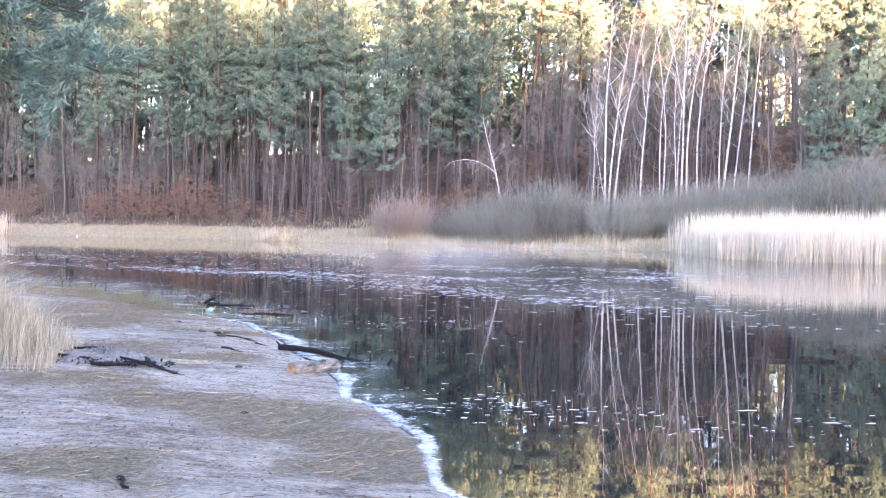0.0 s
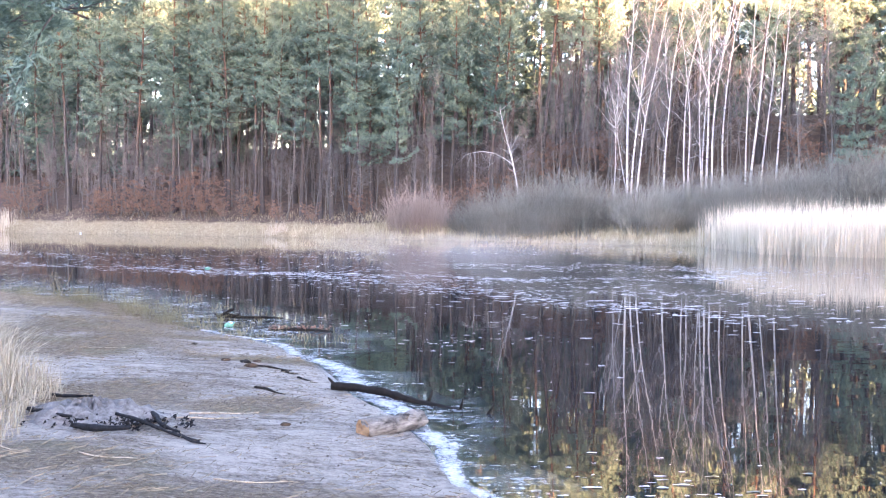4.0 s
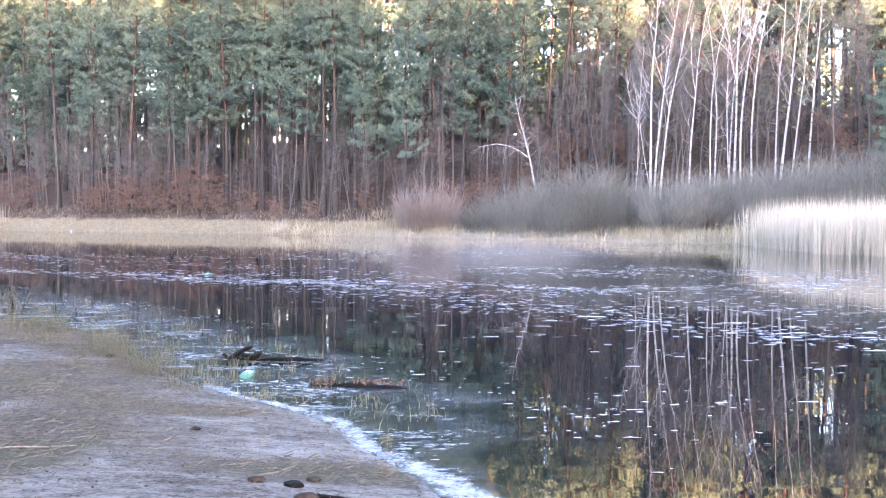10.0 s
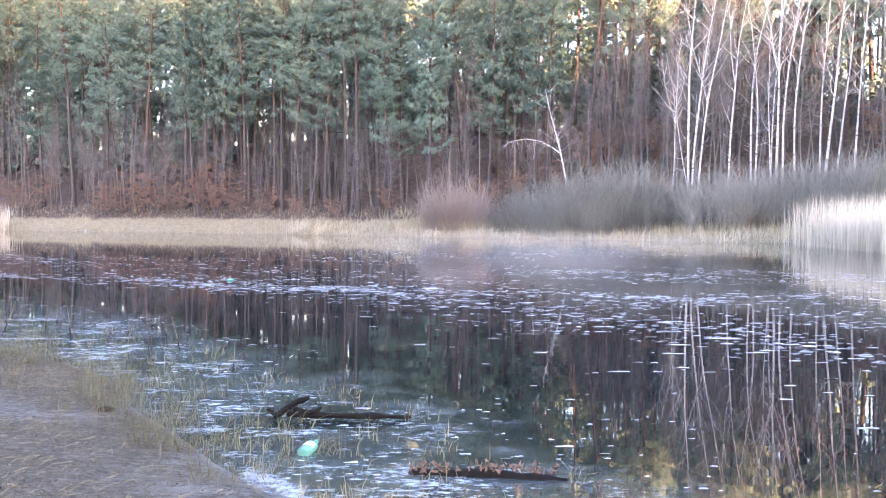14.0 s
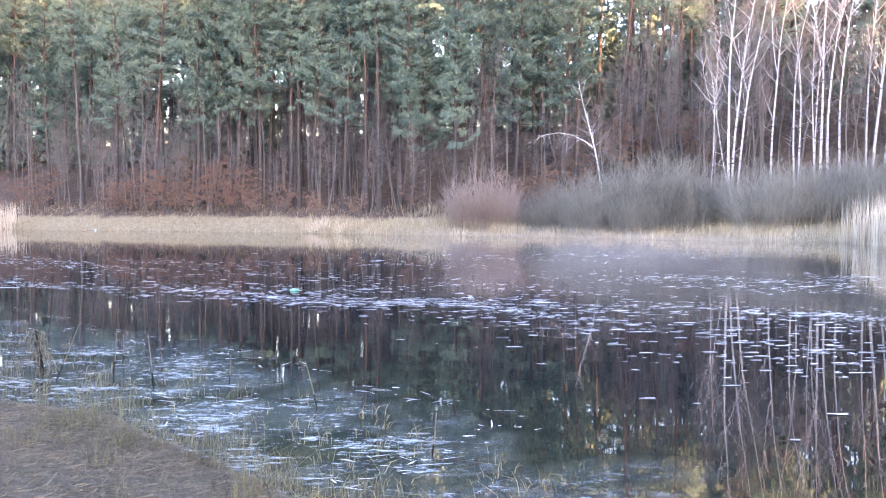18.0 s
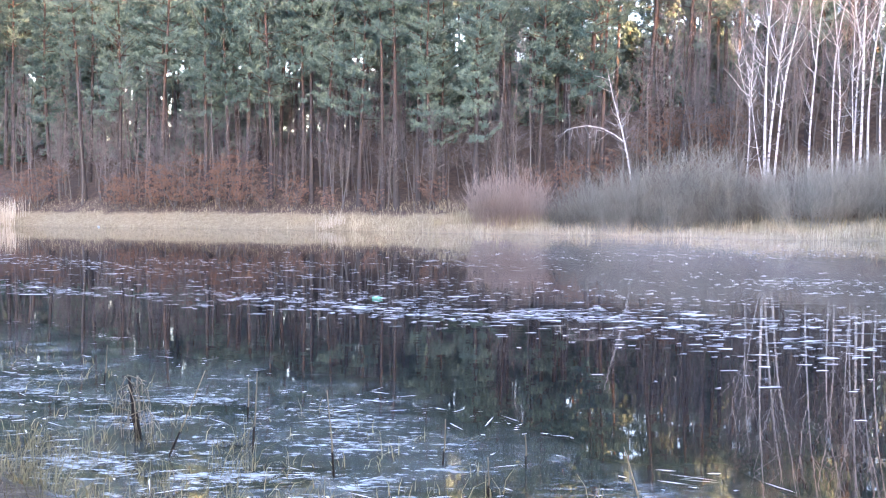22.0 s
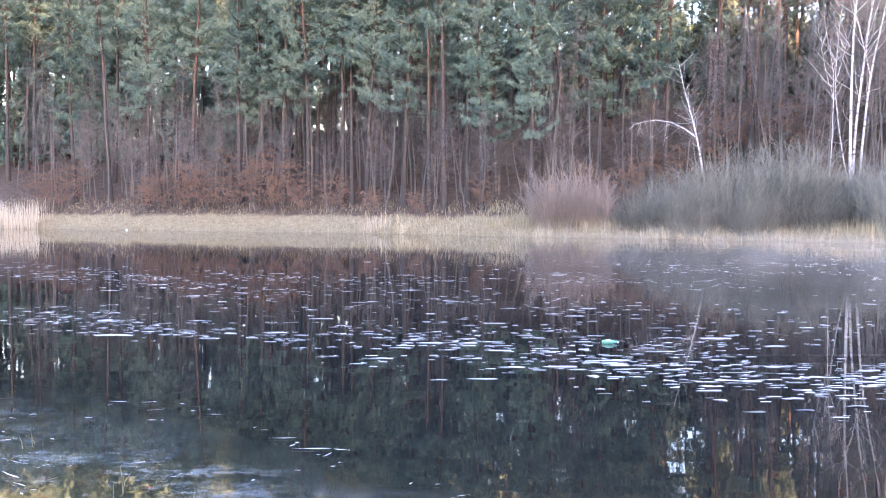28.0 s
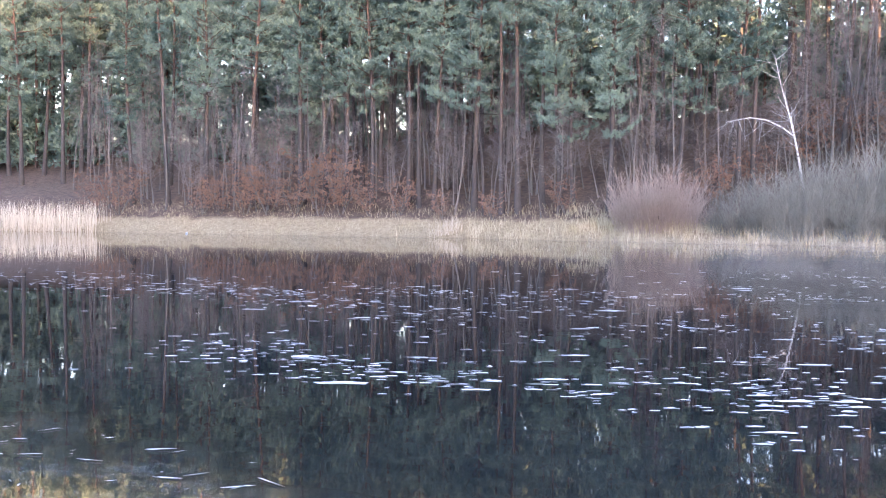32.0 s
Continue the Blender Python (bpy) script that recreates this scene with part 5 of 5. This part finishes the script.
def stick(name, label, category, group, p0, p1, r0, mat, bow=0.03):
    p0, p1 = np.array(p0, float), np.array(p1, float)
    z0, z1 = floor_z(*p0[:2]) + r0 * 0.8 + (p0[2] if len(p0) > 2 else 0), floor_z(*p1[:2]) + r0 * 0.7 + (p1[2] if len(p1) > 2 else 0)
    d = p1[:2] - p0[:2]
    t = np.linspace(0, 1, 7)[:, None]
    pts = np.concatenate([d * t + bow * np.sin(t * 5 + rr.uniform(0, 3)) * np.array([-d[1], d[0]]) / np.linalg.norm(d), (z1 - z0) * t], 1)
    ob = new(name, capped(mesh_of(name, *knobbly(pts, [r0, r0 * 0.9, r0 * 0.5], rr, 0.1, 7, 12), mat, True)))
    ob.matrix_basis = pose(p0[0], p0[1], z0)
    return tagged(ob, label, category, group)


for p0, p1, rad in [((-4.3, 9.35, 0.02), (-3.85, 9.0, 0.1), 0.016), ((-3.5, 8.6, 0.06), (-2.75, 8.2), 0.014), ((-3.7, 8.35), (-3.25, 8.2, 0.03), 0.026), ((-3.3, 8.75, 0.05), (-2.95, 8.35), 0.018), ((-4.25, 8.8), (-3.75, 8.5, 0.05), 0.02), ((-3.95, 9.1, 0.03), (-3.6, 8.8, 0.1), 0.018), ((-3.0, 8.3), (-2.7, 8.15), 0.012)]:
    p0, p1 = (p0[0] + 0.1, p0[1] + 0.45, *p0[2:]), (p1[0] + 0.1, p1[1] + 0.45, *p1[2:])
    stick("charred_stick", "blackened stick from a dead campfire", "stick", "charred sticks", p0, p1, rad, M_CHAR)
for p0, p1, rad in [((-3.0, 9.55), (-2.5, 9.75), 0.008), ((-3.05, 9.35), (-2.6, 9.5), 0.006), ((-2.35, 7.85), (-1.9, 7.95), 0.005), ((-4.55, 9.75), (-4.1, 9.4), 0.02), ((-1.9, 5.6), (-1.5, 5.7), 0.004), ((-2.9, 6.6), (-2.5, 6.45), 0.005), ((-3.3, 8.2), (-2.9, 8.1), 0.005), ((-4.0, 8.4), (-3.6, 8.2), 0.006), ((-5.2, 12.6), (-4.7, 12.8), 0.006)]:
    stick("pale_stick", "pale bare stick lying on frosty mud", "stick", "pale sticks", p0, p1, rad, M_STICK)
for p0, p1, rad in [((-2.76, 10.72), (-2.42, 10.54), 0.013), ((-2.5, 11.45), (-2.34, 11.4), 0.011), ((-2.72, 11.76), (-2.52, 11.7), 0.015), ((-3.05, 11.98), (-2.62, 11.92), 0.011), ((-1.9, 5.0), (-1.75, 4.85), 0.015)]:
    stick("dark_stick", "dark wet piece of bark on the mud", "stick", "dark sticks", p0, p1, rad, M_WET)


def clod(x, y, size, mat, label):
    me = bpy.data.meshes.new("clod")
    bm = bmesh.new()
    bmesh.ops.create_icosphere(bm, subdivisions=2, radius=1)
    for v in bm.verts:
        v.co *= 1 + 0.45 * noise.noise(v.co * 2.2 + Vector((x * 3, y * 3, 0)))
        v.co = Vector((v.co.x * size, v.co.y * size * 0.8, v.co.z * size * 0.4))
    bm.to_mesh(me), bm.free()
    me.materials.append(mat)
    ob = new("mud_clod", me)
    ob.matrix_basis = pose(x, y, floor_z(x, y) + size * 0.15)
    tagged(ob, label, "clod", "clods on the bank")


for x, y, q, m in [(-3.17, 12.15, 0.06, M_WET), (-3.08, 12.3, 0.045, M_ROT), (-3.06, 11.92, 0.075, M_ROT), (-6.1, 17.0, 0.07, M_ROT), (-3.4, 12.2, 0.05, M_ROT), (-4.1, 13.4, 0.04, M_WET), (-2.2, 9.3, 0.04, M_ROT), (-1.6, 7.0, 0.035, M_WET)]:
    clod(x, y, q, m, "dark clod of rotten leaves on frosty mud")

# green plastic bottles
M_GREEN, nt, bsdf = nodes_of("green_plastic")
bsdf.inputs["Base Color"].default_value = (0.25, 0.68, 0.48, 1)
bsdf.inputs["Roughness"].default_value = 0.25
bsdf.inputs["Transmission Weight"].default_value = 0.25
M_LABEL = plain_mat("pale_plastic", (0.6, 0.66, 0.64), (0.82, 0.86, 0.85), 0.4, 12)


def bottle(x, y, turn, size, label):
    prof = [(0.0, 0.03), (0.008, 0.042), (0.03, 0.046), (0.07, 0.043), (0.1, 0.047), (0.15, 0.044), (0.18, 0.03), (0.2, 0.016), (0.215, 0.014)]
    k = 16
    V = np.array([(h - 0.1, q * math.cos(c) * (1 + 0.05 * math.sin(3 * c + 40 * h)), q * 0.85 * math.sin(c)) for h, q in prof for c in np.arange(k) * 2 * np.pi / k]) * size
    i = np.arange(len(prof) * k).reshape(len(prof), k)
    F = np.stack([i[:-1], np.roll(i, -1, 1)[:-1], np.roll(i, -1, 1)[1:], i[1:]], 2).reshape(-1, 4)
    e = tagged(new("plastic_bottle"), label, "bottle", "discarded bottles")
    e.matrix_basis = pose(x, y, 0.022 * size, 0, -4, turn)
    part("body", capped(mesh_of("bottle_body", V, F, M_GREEN, True)), e)
    V2 = np.array([(h - 0.1, q * math.cos(c), q * math.sin(c)) for h, q in ((0.212, 0.017), (0.23, 0.017), (0.231, 0.004)) for c in np.arange(k) * 2 * np.pi / k]) * size
    i = np.arange(3 * k).reshape(3, k)
    part("cap", capped(mesh_of("bottle_cap", V2, np.stack([i[:-1], np.roll(i, -1, 1)[:-1], np.roll(i, -1, 1)[1:], i[1:]], 2).reshape(-1, 4), M_GREEN)), e)
    band_v = np.array([(h - 0.1, q * 1.03 * math.cos(c), q * 0.88 * math.sin(c)) for h, q in ((0.06, 0.0455), (0.09, 0.0465), (0.125, 0.047)) for c in np.linspace(0.5, 2.6, 9)]) * size
    i = np.arange(27).reshape(3, 9)
    part("label_band", mesh_of("label_band", band_v, np.stack([i[:-1, :-1], i[:-1, 1:], i[1:, 1:], i[1:, :-1]], 2).reshape(-1, 4), M_LABEL), e, "pale wrapper on the bottle")


bottle(-4.3, 15.92, 78, 1.05, "green plastic bottle lying in icy shallows")
bottle(-8.9, 31.15, -8, 0.8, "green plastic bottle afloat among lily pads")
me = bpy.data.meshes.new("float")
bm = bmesh.new()
bmesh.ops.create_icosphere(bm, subdivisions=2, radius=0.11)
for v in bm.verts:
    v.co.z *= 0.7
bm.to_mesh(me), bm.free()
me.materials.append(M_LABEL)
ob = new("white_float", me)
ob.matrix_basis = pose(-39.6, 93.2, 0.06)
tagged(ob, "small white float lying at the far waterline", "float")

# dead stalks standing in the shallows
for x, y, h, lx in [(-8.82, 21.58, 0.5, 3), (-8.22, 21.02, 0.52, -3), (-9.05, 22.4, 0.3, 2), (-7.6, 21.3, 0.28, 4), (-7.35, 20.7, 0.22, 1), (-7.1, 21.3, 0.2, 0), (-9.3, 21.4, 0.6, 24), (-6.6, 20.3, 0.4, -14), (-10.6, 23.6, 0.35, 5), (-5.6, 18.9, 0.3, 6)]:
    pts = np.array([(0, 0, -0.12), (0.004, 0, h * 0.4), (-0.004, 0.003, h)])
    e = tagged(new("reed_stalk"), "dead stalk with a black foot standing in icy water", "stalk", "stalks in the shallows")
    e.matrix_basis = pose(x, y, 0, rr.normal(0, 3), lx, 0)
    part("foot", capped(mesh_of("stalk_foot", *knobbly([pts[0], (0.002, 0, h * 0.3)], [0.008, 0.006], rr, 0.08, 6, 5), M_WET, True)), e)
    part("stem", capped(mesh_of("stalk_stem", *knobbly([(0.002, 0, h * 0.3), pts[1], pts[2]], [0.006, 0.005, 0.003], rr, 0.05, 6, 6), M_SHORE_GRASS, True)), e)
e = tagged(new("grass_clump"), "collapsed brown sedge clump on a rotten stump", "grass clump")
e.matrix_basis = pose(-9.62, 21.8, 0)
part("stump", capped(mesh_of("stump", *knobbly([(0, 0, -0.1), (-0.03, 0, 0.12), (-0.08, 0.02, 0.42)], [0.025, 0.02, 0.01], rr, 0.1, 7, 8), M_WET, True)), e)
droop = []
for _ in range(38):
    c = rr.uniform(0, 6.283)
    o = np.array([-0.06 + rr.normal(0, 0.06), rr.normal(0, 0.05), rr.uniform(0.05, 0.4)])
    d = np.array([math.cos(c), math.sin(c), 0])
    L = rr.uniform(0.05, 0.3)
    droop.append((np.array([o, o + d * L * 0.5 + [0, 0, 0.05], o + d * L * 0.8 - [0, 0, 0.06], o + d * L * 0.9 - [0, 0, 0.25]]), np.array([0.0028, 0.0028, 0.002, 0.0012])))
tagged(part("tuft", mesh_of("sedge", *tubes(droop, 3), M_SHORE_GRASS), e), kind="stuff")
